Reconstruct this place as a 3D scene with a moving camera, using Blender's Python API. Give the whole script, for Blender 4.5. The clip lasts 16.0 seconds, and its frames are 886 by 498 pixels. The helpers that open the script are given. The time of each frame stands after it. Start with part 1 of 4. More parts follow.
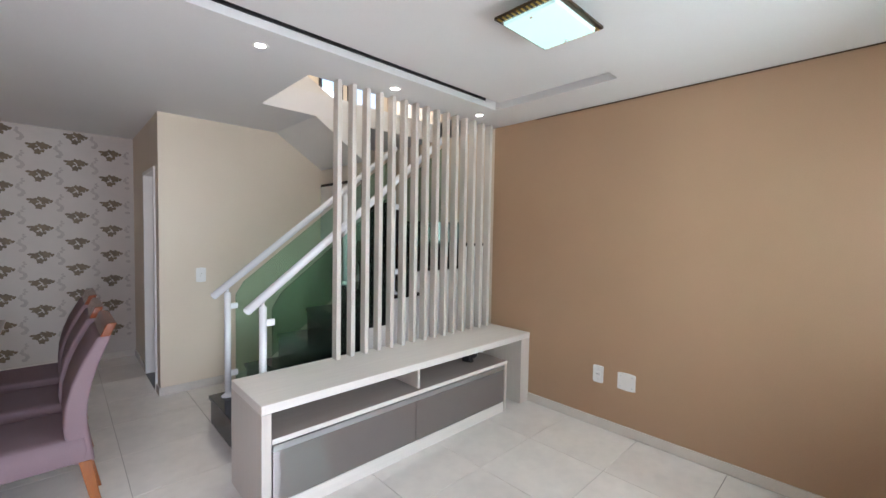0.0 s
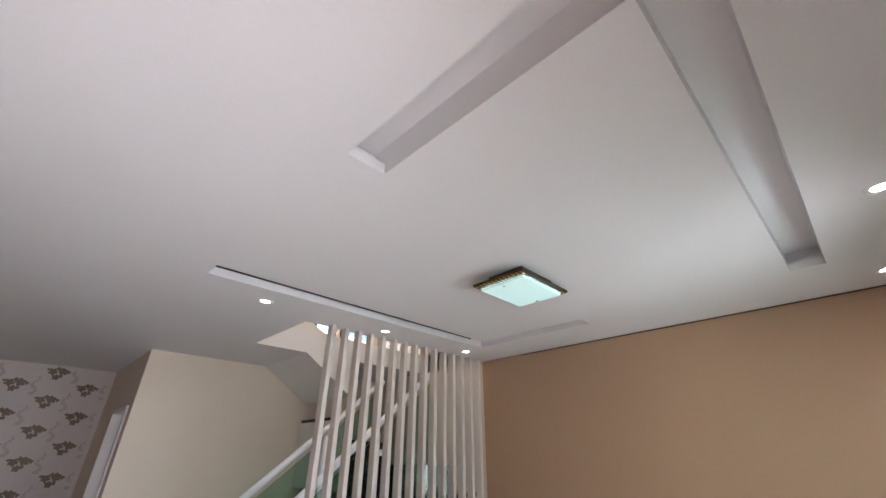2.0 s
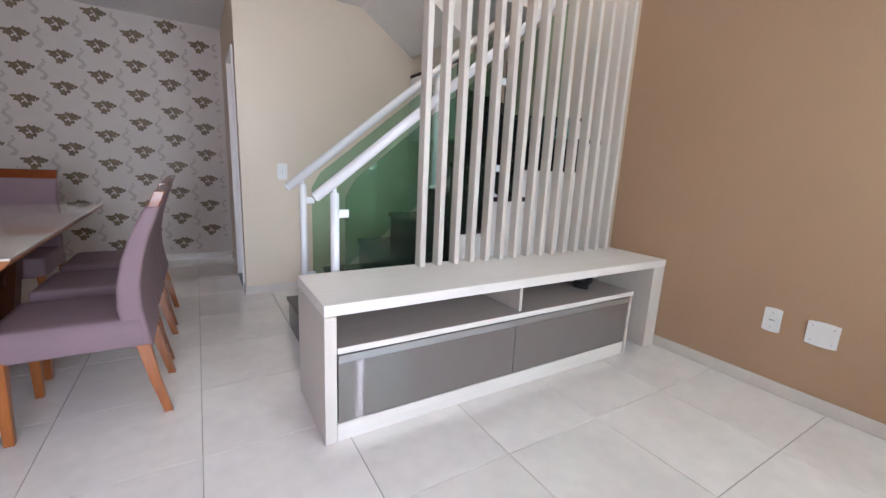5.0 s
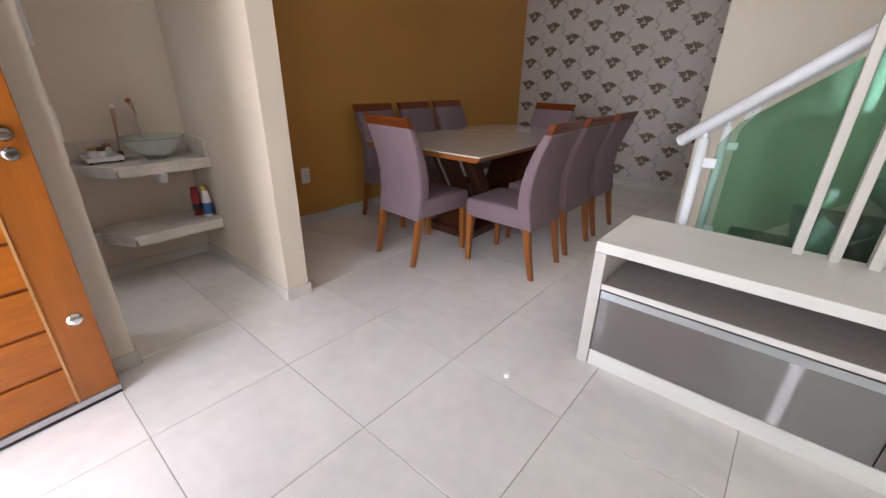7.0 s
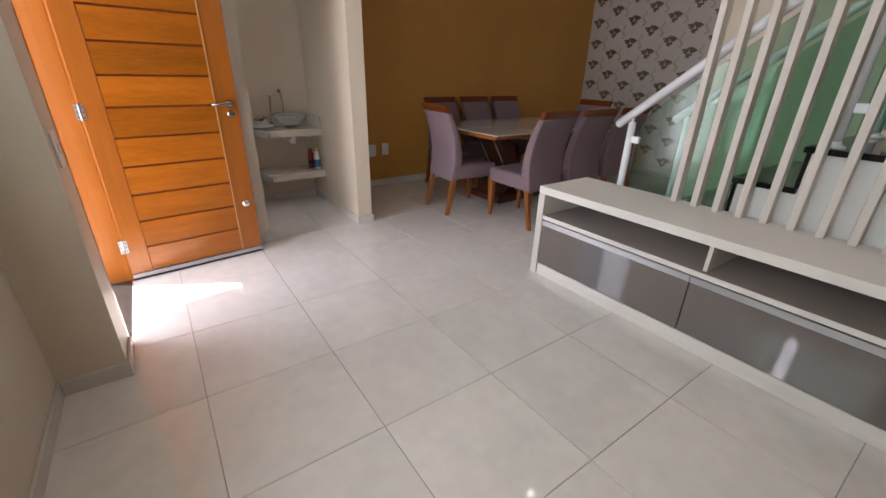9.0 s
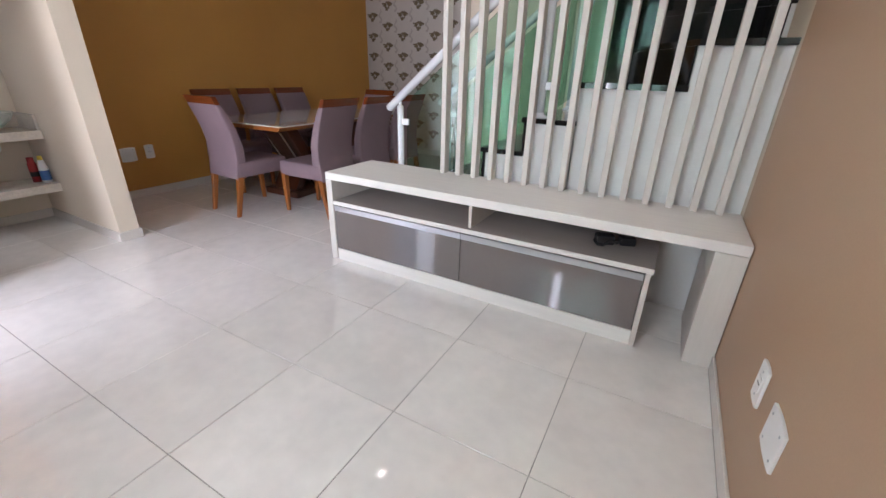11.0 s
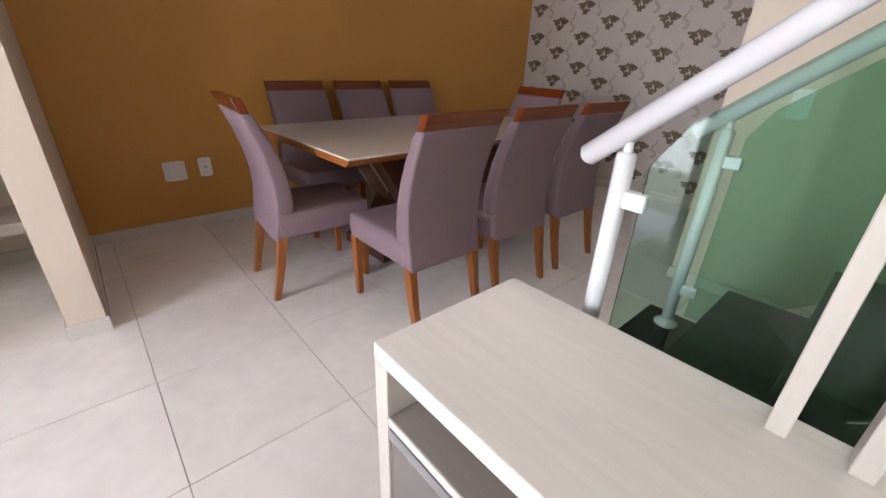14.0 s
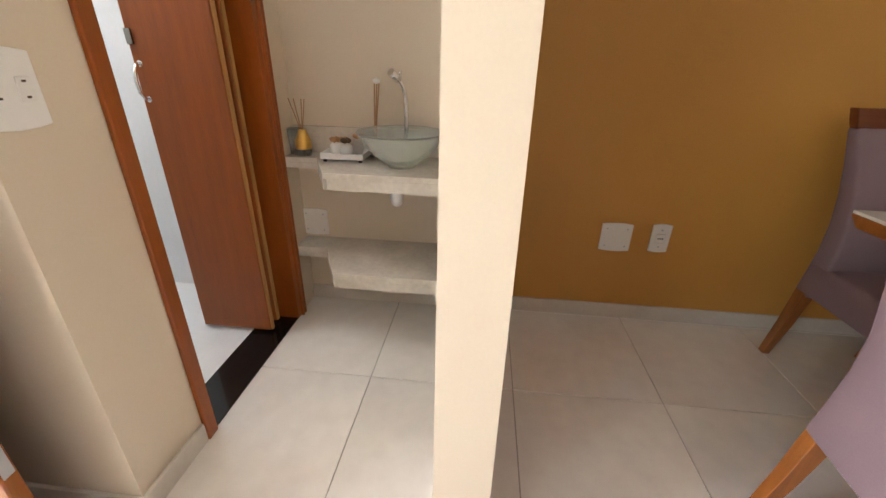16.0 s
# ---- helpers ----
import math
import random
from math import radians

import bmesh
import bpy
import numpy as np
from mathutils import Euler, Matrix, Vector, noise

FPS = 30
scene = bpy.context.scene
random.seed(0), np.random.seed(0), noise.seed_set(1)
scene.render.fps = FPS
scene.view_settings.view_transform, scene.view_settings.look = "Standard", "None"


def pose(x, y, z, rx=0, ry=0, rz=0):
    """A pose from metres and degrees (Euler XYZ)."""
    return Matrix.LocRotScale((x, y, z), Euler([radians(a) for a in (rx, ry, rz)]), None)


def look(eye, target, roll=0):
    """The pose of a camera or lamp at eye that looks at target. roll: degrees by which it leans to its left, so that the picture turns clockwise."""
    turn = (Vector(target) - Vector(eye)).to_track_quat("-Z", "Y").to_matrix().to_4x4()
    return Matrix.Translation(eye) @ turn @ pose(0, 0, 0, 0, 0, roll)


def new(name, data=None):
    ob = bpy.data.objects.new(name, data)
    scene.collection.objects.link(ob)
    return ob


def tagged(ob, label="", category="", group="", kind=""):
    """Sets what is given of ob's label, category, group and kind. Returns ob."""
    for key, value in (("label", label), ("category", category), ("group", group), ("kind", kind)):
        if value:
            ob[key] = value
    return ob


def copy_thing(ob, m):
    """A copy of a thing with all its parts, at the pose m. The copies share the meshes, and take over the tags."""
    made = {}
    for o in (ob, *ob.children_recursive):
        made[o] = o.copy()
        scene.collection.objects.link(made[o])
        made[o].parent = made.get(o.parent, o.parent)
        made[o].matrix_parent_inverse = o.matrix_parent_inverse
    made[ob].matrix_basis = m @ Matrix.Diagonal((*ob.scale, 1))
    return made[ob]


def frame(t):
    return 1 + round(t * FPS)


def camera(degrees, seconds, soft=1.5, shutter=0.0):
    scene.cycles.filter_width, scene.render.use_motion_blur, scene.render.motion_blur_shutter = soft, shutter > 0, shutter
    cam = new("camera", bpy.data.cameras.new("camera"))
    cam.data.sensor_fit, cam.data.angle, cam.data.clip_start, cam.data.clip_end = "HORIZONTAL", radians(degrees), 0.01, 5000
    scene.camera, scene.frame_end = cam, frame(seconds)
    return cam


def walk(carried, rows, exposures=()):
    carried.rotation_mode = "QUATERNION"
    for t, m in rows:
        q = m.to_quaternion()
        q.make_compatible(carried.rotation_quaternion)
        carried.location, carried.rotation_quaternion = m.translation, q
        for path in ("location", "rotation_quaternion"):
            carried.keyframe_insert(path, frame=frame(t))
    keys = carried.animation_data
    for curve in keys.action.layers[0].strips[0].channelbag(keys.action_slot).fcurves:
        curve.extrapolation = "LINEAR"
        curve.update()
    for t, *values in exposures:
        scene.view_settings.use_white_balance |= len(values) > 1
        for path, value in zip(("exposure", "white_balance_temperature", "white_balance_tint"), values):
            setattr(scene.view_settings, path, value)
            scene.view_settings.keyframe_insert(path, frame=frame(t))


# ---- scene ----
cam = camera(95.6, 16.0)
PATH = [
    (0, (0.027, -0.055, 1.556), (1.408, 1.389, 1.472), 1.0),
    (0.5, (0.012, -0.098, 1.625), (1.382, 1.332, 1.906), 1.0),
    (1, (-0.01, -0.133, 1.686), (1.316, 1.239, 2.287), 0.8),
    (1.5, (-0.029, -0.147, 1.721), (1.248, 1.158, 2.536), 0.5),
    (2, (-0.029, -0.144, 1.719), (1.218, 1.116, 2.645), 0.4),
    (2.5, (-0.016, -0.108, 1.672), (1.233, 1.142, 2.609), 0.3),
    (3, (0.0, -0.07, 1.599), (1.26, 1.184, 2.515), 0.1),
    (3.2, (0.01, -0.064, 1.566), (1.29, 1.221, 2.408), 0.2),
    (5.3, (0.435, 0.611, 1.191), (1.284, 2.328, 0.616), -0.1),
    (5.5, (0.482, 0.673, 1.186), (1.099, 2.464, 0.543), -0.0),
    (6, (0.684, 0.73, 1.176), (0.499, 2.583, 0.445), 0.4),
    (6.5, (0.973, 0.568, 1.215), (0.098, 2.193, 0.445), 0.4),
    (7, (1.309, 0.348, 1.291), (0.125, 1.756, 0.506), 1.1),
    (7.5, (1.69, 0.221, 1.331), (0.29, 1.413, 0.543), 1.2),
    (8, (2.072, 0.065, 1.337), (0.6, 1.171, 0.555), 0.9),
    (8.5, (2.375, 0.033, 1.321), (0.887, 1.108, 0.527), 1.3),
    (9, (2.562, -0.028, 1.321), (1.071, 1.037, 0.52), 1.4),
    (9.5, (2.713, -0.078, 1.332), (1.279, 1.065, 0.535), 1.3),
    (10, (2.793, -0.094, 1.329), (1.568, 1.273, 0.535), 1.2),
    (10.2, (2.807, -0.1, 1.333), (1.685, 1.351, 0.535), 1.2),
    (12.3, (2.488, 0.79, 1.138), (1.698, 2.443, 0.335), 1.7),
    (12.5, (2.396, 0.917, 1.157), (1.612, 2.569, 0.347), 1.7),
    (13, (2.096, 1.234, 1.199), (1.301, 2.869, 0.367), 1.9),
    (13.5, (1.812, 1.498, 1.222), (0.722, 2.949, 0.379), 1.9),
    (14, (1.423, 1.662, 1.235), (0.08, 2.876, 0.385), 2.3),
    (14.5, (0.996, 1.753, 1.223), (-0.535, 2.716, 0.37), 2.0),
    (15, (0.578, 1.749, 1.21), (-1.164, 2.235, 0.355), 1.2),
    (15.5, (0.168, 1.627, 1.204), (-1.634, 1.731, 0.342), 1.5),
    (15.8, (-0.036, 1.53, 1.169), (-1.85, 1.468, 0.331), 1.3),
    (16, (-0.175, 1.466, 1.165), (-1.982, 1.295, 0.325), 1.4),
]
EXPOSURES = [(0, 2.52, 5950, 14), (0.5, 2.48, 5950, 14), (1.0, 2.15, 6150, 18), (3, 1.98, 6150, 19), (5.5, 2.78, 5850, 17), (6, 2.8, 5850, 15), (6.5, 2.55, 5900, 15),
             (7, 2.38, 6250, 17), (7.5, 2.2, 6150, 16), (8, 2.0, 6100, 15), (9, 2.0, 6450, 18), (9.5, 2.05, 6650, 19), (10, 2.2, 6000, 19),
             (12.5, 2.7, 6000, 17), (13.5, 2.66, 6200, 18), (14, 2.77, 6350, 20), (14.5, 2.87, 6500, 19), (15, 3.25, 6500, 15), (15.5, 3.25, 6650, 11), (16, 3.22, 6900, 14)]
walk(cam, [(t, look(eye, target, roll)) for t, eye, target, roll in PATH], EXPOSURES)
DOOR_W, GAP_W, WINDOW_W, STAIR_W, STAIR_TOP_FILL_W, LAMP_E, SPOT_E = 26, 2.0, 6.8, 1.5, 6.0, 0.09, 7

# ---------- world and lights ----------
world = bpy.data.worlds.new("sky")
scene.world = world
world.use_nodes = True
wn = world.node_tree
sky = wn.nodes.new("ShaderNodeTexSky")
sky.sky_type, sky.sun_disc = "NISHITA", False
sky.sun_elevation, sky.sun_rotation = radians(68), radians(209)
wn.nodes["Background"].inputs["Strength"].default_value = 0.09
wn.links.new(sky.outputs["Color"], wn.nodes["Background"].inputs["Color"])

sun = new("sun", bpy.data.lights.new("sun", "SUN"))
sun.data.energy, sun.data.angle, sun.data.color = 5.0, radians(0.6), (1.0, 0.95, 0.87)
sun.matrix_world = look((-0.985, -1.775, 5.0), (0, 0, 0))


def area_light(name, eye, target, w, h, power, colour):
    li = bpy.data.lights.new(name, "AREA")
    li.shape, li.size, li.size_y, li.energy, li.color = "RECTANGLE", w, h, power, colour
    ob = new(name, li)
    ob.matrix_world = look(eye, target)
    return ob


# daylight through the openings: door, front window, stairwell windows; then added fill lamps
area_light("door_daylight", (-0.10, -1.75, 1.20), (-0.2, 1.0, 1.15), 1.7, 2.2, DOOR_W, (0.92, 0.95, 1.0))
area_light("window_gap_daylight", (1.89, -0.70, 1.55), (1.89, 1.0, 1.50), 0.10, 1.06, GAP_W, (0.95, 0.97, 1.0))
area_light("window_daylight", (2.05, -1.10, 1.65), (1.20, 1.0, 1.10), 1.3, 1.1, WINDOW_W, (0.95, 0.97, 1.0))
# added fill lamp under the closed stairwell ceiling; no skylight is built
area_light("stair_top_fill", (2.3, 3.4, 5.05), (2.2, 3.4, 0.0), 1.0, 1.0, STAIR_TOP_FILL_W, (1.0, 0.95, 0.85))
area_light("stair_daylight", (2.55, 4.30, 3.2), (2.2, 2.6, 1.2), 0.9, 0.7, STAIR_W, (0.96, 1.0, 0.98))
# added fill lamp in the windowless room past the passage
area_light("kitchen_fill", (1.7, 5.3, 2.4), (1.0, 5.0, 0.0), 0.5, 0.5, 0.8, (1.0, 0.98, 0.95))
# added fill lamp inside the bathroom, which has no window here
area_light("bath_fill", (-1.4, -0.2, 2.4), (-1.4, 0.0, 0.0), 0.5, 0.4, 1.6, (0.92, 0.97, 1.0))


# ---------- materials ----------
def material(name, rgb, rough=0.5, metal=0.0, var=0.08, scale=6.0, fine=60.0, bump=0.05, coat=0.0, stretch=(1, 1, 1), rgb2=None,
             per_object=0.0, spec=0.5):
    """Colour with two scales of variation, a little roughness change and fine relief."""
    m = bpy.data.materials.new(name)
    m.use_nodes = True
    t = m.node_tree
    b = t.nodes["Principled BSDF"]
    co = t.nodes.new("ShaderNodeTexCoord")
    mp = t.nodes.new("ShaderNodeMapping")
    mp.inputs["Scale"].default_value = stretch
    t.links.new(co.outputs["Object"], mp.inputs["Vector"])
    src = mp.outputs["Vector"]
    info = t.nodes.new("ShaderNodeObjectInfo")
    if per_object:
        add = t.nodes.new("ShaderNodeVectorMath")
        add.operation = "MULTIPLY_ADD"
        add.inputs[1].default_value = (17.0, 31.0, 23.0)
        t.links.new(info.outputs["Random"], add.inputs[0])
        t.links.new(src, add.inputs[2])
        src = add.outputs[0]
    big, small = t.nodes.new("ShaderNodeTexNoise"), t.nodes.new("ShaderNodeTexNoise")
    big.inputs["Scale"].default_value, small.inputs["Scale"].default_value = scale, fine
    big.inputs["Detail"].default_value = 5
    small.inputs["Detail"].default_value = 3
    for n in (big, small):
        t.links.new(src, n.inputs["Vector"])
    mix = t.nodes.new("ShaderNodeMix")
    mix.data_type = "FLOAT"
    mix.inputs["Factor"].default_value = 0.35
    t.links.new(big.outputs["Fac"], mix.inputs["A"])
    t.links.new(small.outputs["Fac"], mix.inputs["B"])
    ramp = t.nodes.new("ShaderNodeValToRGB")
    lo = [c * (1 - var) for c in rgb]
    hi = [min(1, c * (1 + var)) for c in (rgb2 or rgb)]
    ramp.color_ramp.elements[0].position, ramp.color_ramp.elements[1].position = 0.35, 0.65
    ramp.color_ramp.elements[0].color, ramp.color_ramp.elements[1].color = (*lo, 1), (*hi, 1)
    t.links.new(mix.outputs["Result"], ramp.inputs["Fac"])
    colour = ramp.outputs["Color"]
    if per_object:
        hsv = t.nodes.new("ShaderNodeHueSaturation")
        mr = t.nodes.new("ShaderNodeMapRange")
        mr.inputs["To Min"].default_value, mr.inputs["To Max"].default_value = 1 - per_object, 1 + per_object
        t.links.new(info.outputs["Random"], mr.inputs["Value"])
        t.links.new(mr.outputs["Result"], hsv.inputs["Value"])
        t.links.new(colour, hsv.inputs["Color"])
        colour = hsv.outputs["Color"]
    t.links.new(colour, b.inputs["Base Color"])
    rr = t.nodes.new("ShaderNodeMapRange")
    rr.inputs["To Min"].default_value, rr.inputs["To Max"].default_value = max(0.02, rough * 0.85), min(1, rough * 1.15)
    t.links.new(big.outputs["Fac"], rr.inputs["Value"])
    t.links.new(rr.outputs["Result"], b.inputs["Roughness"])
    b.inputs["Metallic"].default_value = metal
    b.inputs["Coat Weight"].default_value = coat
    b.inputs["Coat Roughness"].default_value = 0.03
    b.inputs["Specular IOR Level"].default_value = spec
    if bump:
        bp = t.nodes.new("ShaderNodeBump")
        bp.inputs["Strength"].default_value, bp.inputs["Distance"].default_value = bump, 0.004
        t.links.new(mix.outputs["Result"], bp.inputs["Height"])
        t.links.new(bp.outputs["Normal"], b.inputs["Normal"])
    return m


def glass(name, rgb, rough=0.02, ior=1.45, weight=1.0):
    m = bpy.data.materials.new(name)
    m.use_nodes = True
    b = m.node_tree.nodes["Principled BSDF"]
    b.inputs["Base Color"].default_value = (*rgb, 1)
    b.inputs["Roughness"].default_value = rough
    b.inputs["IOR"].default_value = ior
    b.inputs["Transmission Weight"].default_value = weight
    return m


def glow(name, rgb, strength):
    m = bpy.data.materials.new(name)
    m.use_nodes = True
    b = m.node_tree.nodes["Principled BSDF"]
    b.inputs["Base Color"].default_value = (*rgb, 1)
    b.inputs["Emission Color"].default_value = (*rgb, 1)
    b.inputs["Emission Strength"].default_value = strength
    return m


WHITE = material("white_paint", (0.80, 0.79, 0.785), 0.7, var=0.02, scale=1.5, fine=120, bump=0.05)
STAIR_WHITE = material("stair_white_paint", (0.80, 0.785, 0.76), 0.55, var=0.03, scale=2, fine=90, bump=0.08)
TAN = material("tan_wall_paint", (0.44, 0.288, 0.178), 0.42, var=0.045, scale=1.1, fine=150, bump=0.06, spec=0.4)
MUSTARD = material("mustard_wall_paint", (0.60, 0.295, 0.064), 0.5, var=0.06, scale=1.2, fine=150, bump=0.06)
CREAM = material("cream_wall_paint", (0.71, 0.61, 0.485), 0.45, var=0.03, scale=1.3, fine=140, bump=0.06)
PAPER = material("wallpaper_base", (0.57, 0.515, 0.475), 0.6, var=0.035, scale=9, fine=220, bump=0.1)
PRINT = material("wallpaper_flower_print", (0.155, 0.11, 0.062), 0.5, var=0.3, scale=14, fine=130, bump=0.05)
PRINT2 = material("wallpaper_grey_print", (0.43, 0.38, 0.345), 0.5, var=0.1, scale=14, fine=130, bump=0.05)
TILE = material("polished_porcelain_tile", (0.84, 0.80, 0.75), 0.09, var=0.075, scale=2.2, fine=14, bump=0.0, coat=0.7, per_object=0.025)
GROUT = material("grey_grout", (0.42, 0.39, 0.355), 0.85, var=0.1, bump=0.1)
SKIRT = material("porcelain_skirting", (0.68, 0.63, 0.57), 0.2, var=0.05, bump=0.01)
BATH_TILE = material("white_bath_tile", (0.80, 0.82, 0.83), 0.15, var=0.03, bump=0.01)
GRANITE = material("black_granite", (0.008, 0.008, 0.009), 0.08, var=0.5, scale=40, fine=300, bump=0.0)
DARK_GRANITE = material("speckled_dark_granite", (0.025, 0.025, 0.024), 0.25, var=0.6, scale=60, fine=350, bump=0.02)
# bench top oak: window light falling on it is put into this lighter colour
OAK_LIT = material("bleached_oak_lit", (0.81, 0.765, 0.71), 0.42, var=0.03, scale=5, fine=45, bump=0.05, stretch=(0.6, 9, 9), rgb2=(0.825, 0.78, 0.725))
# same oak for the uprights, without that brightening
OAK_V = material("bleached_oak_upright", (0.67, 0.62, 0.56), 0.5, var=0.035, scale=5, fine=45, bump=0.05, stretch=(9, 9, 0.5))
TAUPE_IN = material("taupe_laminate", (0.34, 0.30, 0.27), 0.5, var=0.06, scale=5, fine=60, bump=0.04, stretch=(0.6, 9, 9))
TAUPE = material("glossy_taupe_lacquer", (0.175, 0.152, 0.14), 0.05, var=0.03, bump=0.0, coat=0.6)
ALU = material("brushed_aluminium", (0.55, 0.56, 0.58), 0.45, metal=1.0, var=0.04, fine=200, bump=0.02)
CHROME = material("chrome", (0.8, 0.8, 0.8), 0.08, metal=1.0, var=0.03, bump=0.0)
STEEL = material("dark_steel", (0.30, 0.28, 0.25), 0.22, metal=1.0, var=0.08, bump=0.01)
RAIL = material("white_enamel_rail", (0.84, 0.85, 0.87), 0.22, var=0.02, bump=0.01)
PLASTIC = material("white_plastic", (0.83, 0.82, 0.80), 0.3, var=0.02, bump=0.0)
FABRIC = material("lilac_grey_fabric", (0.215, 0.146, 0.162), 0.75, var=0.08, scale=4, fine=260, bump=0.25)
CHAIR_WOOD = material("honey_wood", (0.28, 0.09, 0.018), 0.3, var=0.22, scale=3, fine=40, bump=0.05, stretch=(14, 14, 1.2), per_object=0.10)
CAP_WOOD = material("reddish_wood", (0.17, 0.038, 0.009), 0.22, var=0.2, scale=2.5, fine=18, bump=0.06, stretch=(1.2, 14, 14), per_object=0.08)
DARK_WOOD = material("dark_red_wood", (0.065, 0.019, 0.008), 0.3, var=0.25, scale=3, fine=40, bump=0.05, stretch=(10, 10, 1.2))
DOOR_WOOD = material("varnished_orange_wood", (0.34, 0.098, 0.006), 0.2, var=0.2, scale=1.6, fine=14, bump=0.03, stretch=(1.0, 8, 8), per_object=0.18)
DOOR_STILE = material("varnished_orange_stile", (0.34, 0.103, 0.013), 0.22, var=0.12, scale=2.2, fine=30, bump=0.03, stretch=(12, 12, 1.0))
BATH_WOOD = material("mahogany_door_wood", (0.29, 0.070, 0.007), 0.34, var=0.16, scale=2.2, fine=30, bump=0.03, stretch=(12, 12, 1.0))
EDGE_WOOD = material("pale_wood_edge", (0.50, 0.26, 0.09), 0.4, var=0.15, stretch=(12, 12, 1))
TABLE_TOP = material("off_white_glass_top", (0.68, 0.645, 0.59), 0.06, var=0.015, scale=1, bump=0.0, coat=0.5)
MARBLE = material("beige_marble", (0.66, 0.60, 0.52), 0.22, var=0.13, scale=7, fine=50, bump=0.01)
BLACK = material("black_plastic", (0.015, 0.015, 0.016), 0.45, var=0.1, bump=0.02)
GOLD = material("gold_foil", (0.75, 0.48, 0.12), 0.3, metal=1.0, bump=0.02)
BROWN_METAL = material("bronze_metal", (0.10, 0.065, 0.035), 0.4, metal=0.8, bump=0.02)
REED = material("reed", (0.45, 0.24, 0.11), 0.6)
RED = material("red_can", (0.35, 0.03, 0.03), 0.35, bump=0.0)
BLUE = material("blue_label", (0.05, 0.14, 0.38), 0.35, bump=0.0)
YELLOW = material("yellow_cap", (0.75, 0.55, 0.06), 0.4, bump=0.0)
CEMENT = material("cement_ground", (0.42, 0.40, 0.38), 0.8, var=0.12, bump=0.2)
GREEN_GLASS = glass("green_tempered_glass", (0.50, 0.72, 0.60), 0.02, 1.28)
CLEAR_GLASS = glass("clear_glass", (0.97, 0.99, 0.98), 0.02, 1.15)
BASIN_GLASS = glass("frosted_basin_glass", (0.86, 0.90, 0.86), 0.2, 1.3, 0.8)
FROSTED = glass("frosted_window_glass", (0.95, 1.0, 0.97), 0.5)
TUMBLER_GLASS = glass("thin_tumbler_glass", (0.90, 0.92, 0.90), 0.08, 1.1, 0.75)
TINTED = glass("tinted_window_glass", (0.35, 0.55, 0.45), 0.05)
LAMP_GLOW = glow("lamp_glass", (0.70, 1.0, 0.93), LAMP_E)
SPOT_GLOW = glow("spot_lens", (1.0, 0.93, 0.82), SPOT_E)


# ---------- mesh helpers ----------
def bx(lo, hi, bev=0.0, seg=2):
    """A box from corner to corner, with rounded edges."""
    bm = bmesh.new()
    bmesh.ops.create_cube(bm, size=1)
    for v in bm.verts:
        v.co = Vector([(a + b) / 2 + c * (b - a) for a, b, c in zip(lo, hi, v.co)])
    if bev:
        bmesh.ops.bevel(bm, geom=bm.edges[:], offset=bev, segments=seg, profile=0.5, affect="EDGES")
    return bm


def tube(p, q, r, r2=None, seg=20):
    """A round bar from p to q."""
    p, q = Vector(p), Vector(q)
    bm = bmesh.new()
    bmesh.ops.create_cone(bm, cap_ends=True, segments=seg, radius1=r, radius2=r if r2 is None else r2, depth=(q - p).length)
    m = Matrix.Translation((p + q) / 2) @ (q - p).to_track_quat("Z", "Y").to_matrix().to_4x4()
    bmesh.ops.transform(bm, matrix=m, verts=bm.verts)
    for f in bm.faces:
        f.smooth = len(f.verts) == 4
    return bm


def lathe(profile, seg=28, centre=(0, 0, 0)):
    """A turned shape from (radius, height) pairs."""
    bm = bmesh.new()
    rings = []
    for r, z in profile:
        rings.append([bm.verts.new((centre[0] + r * math.cos(2 * math.pi * i / seg), centre[1] + r * math.sin(2 * math.pi * i / seg), centre[2] + z))
                      for i in range(seg)])
    for a, b in zip(rings, rings[1:]):
        for i in range(seg):
            f = bm.faces.new((a[i], a[(i + 1) % seg], b[(i + 1) % seg], b[i]))
            f.smooth = True
    return bm


def bent(points, r, seg=10):
    """A bent round tube through the points."""
    bm = bmesh.new()
    pts = [Vector(p) for p in points]
    rings = []
    for i, p in enumerate(pts):
        d = (pts[min(i + 1, len(pts) - 1)] - pts[max(i - 1, 0)]).normalized()
        u = d.orthogonal().normalized() if i == 0 else (u - u.dot(d) * d).normalized()
        w = d.cross(u)
        rings.append([bm.verts.new(p + r * (math.cos(2 * math.pi * k / seg) * u + math.sin(2 * math.pi * k / seg) * w)) for k in range(seg)])
    for a, b in zip(rings, rings[1:]):
        for k in range(seg):
            f = bm.faces.new((a[k], a[(k + 1) % seg], b[(k + 1) % seg], b[k]))
            f.smooth = True
    bm.faces.new(rings[0][::-1])
    bm.faces.new(rings[-1])
    return bm


def prism(outline, axis, a, b, bev=0.0):
    """An outline of 2D points drawn out along an axis from a to b."""
    bm = bmesh.new()

    def put(p, d):
        return {"x": (d, p[0], p[1]), "y": (p[0], d, p[1]), "z": (p[0], p[1], d)}[axis]

    lo = [bm.verts.new(put(p, a)) for p in outline]
    hi = [bm.verts.new(put(p, b)) for p in outline]
    n = len(outline)
    bm.faces.new(lo)
    bm.faces.new(hi[::-1])
    for i in range(n):
        bm.faces.new((lo[i], hi[i], hi[(i + 1) % n], lo[(i + 1) % n]))
    bmesh.ops.recalc_face_normals(bm, faces=bm.faces)
    if bev:
        bmesh.ops.bevel(bm, geom=bm.edges[:], offset=bev, segments=2, profile=0.5, affect="EDGES")
    return bm


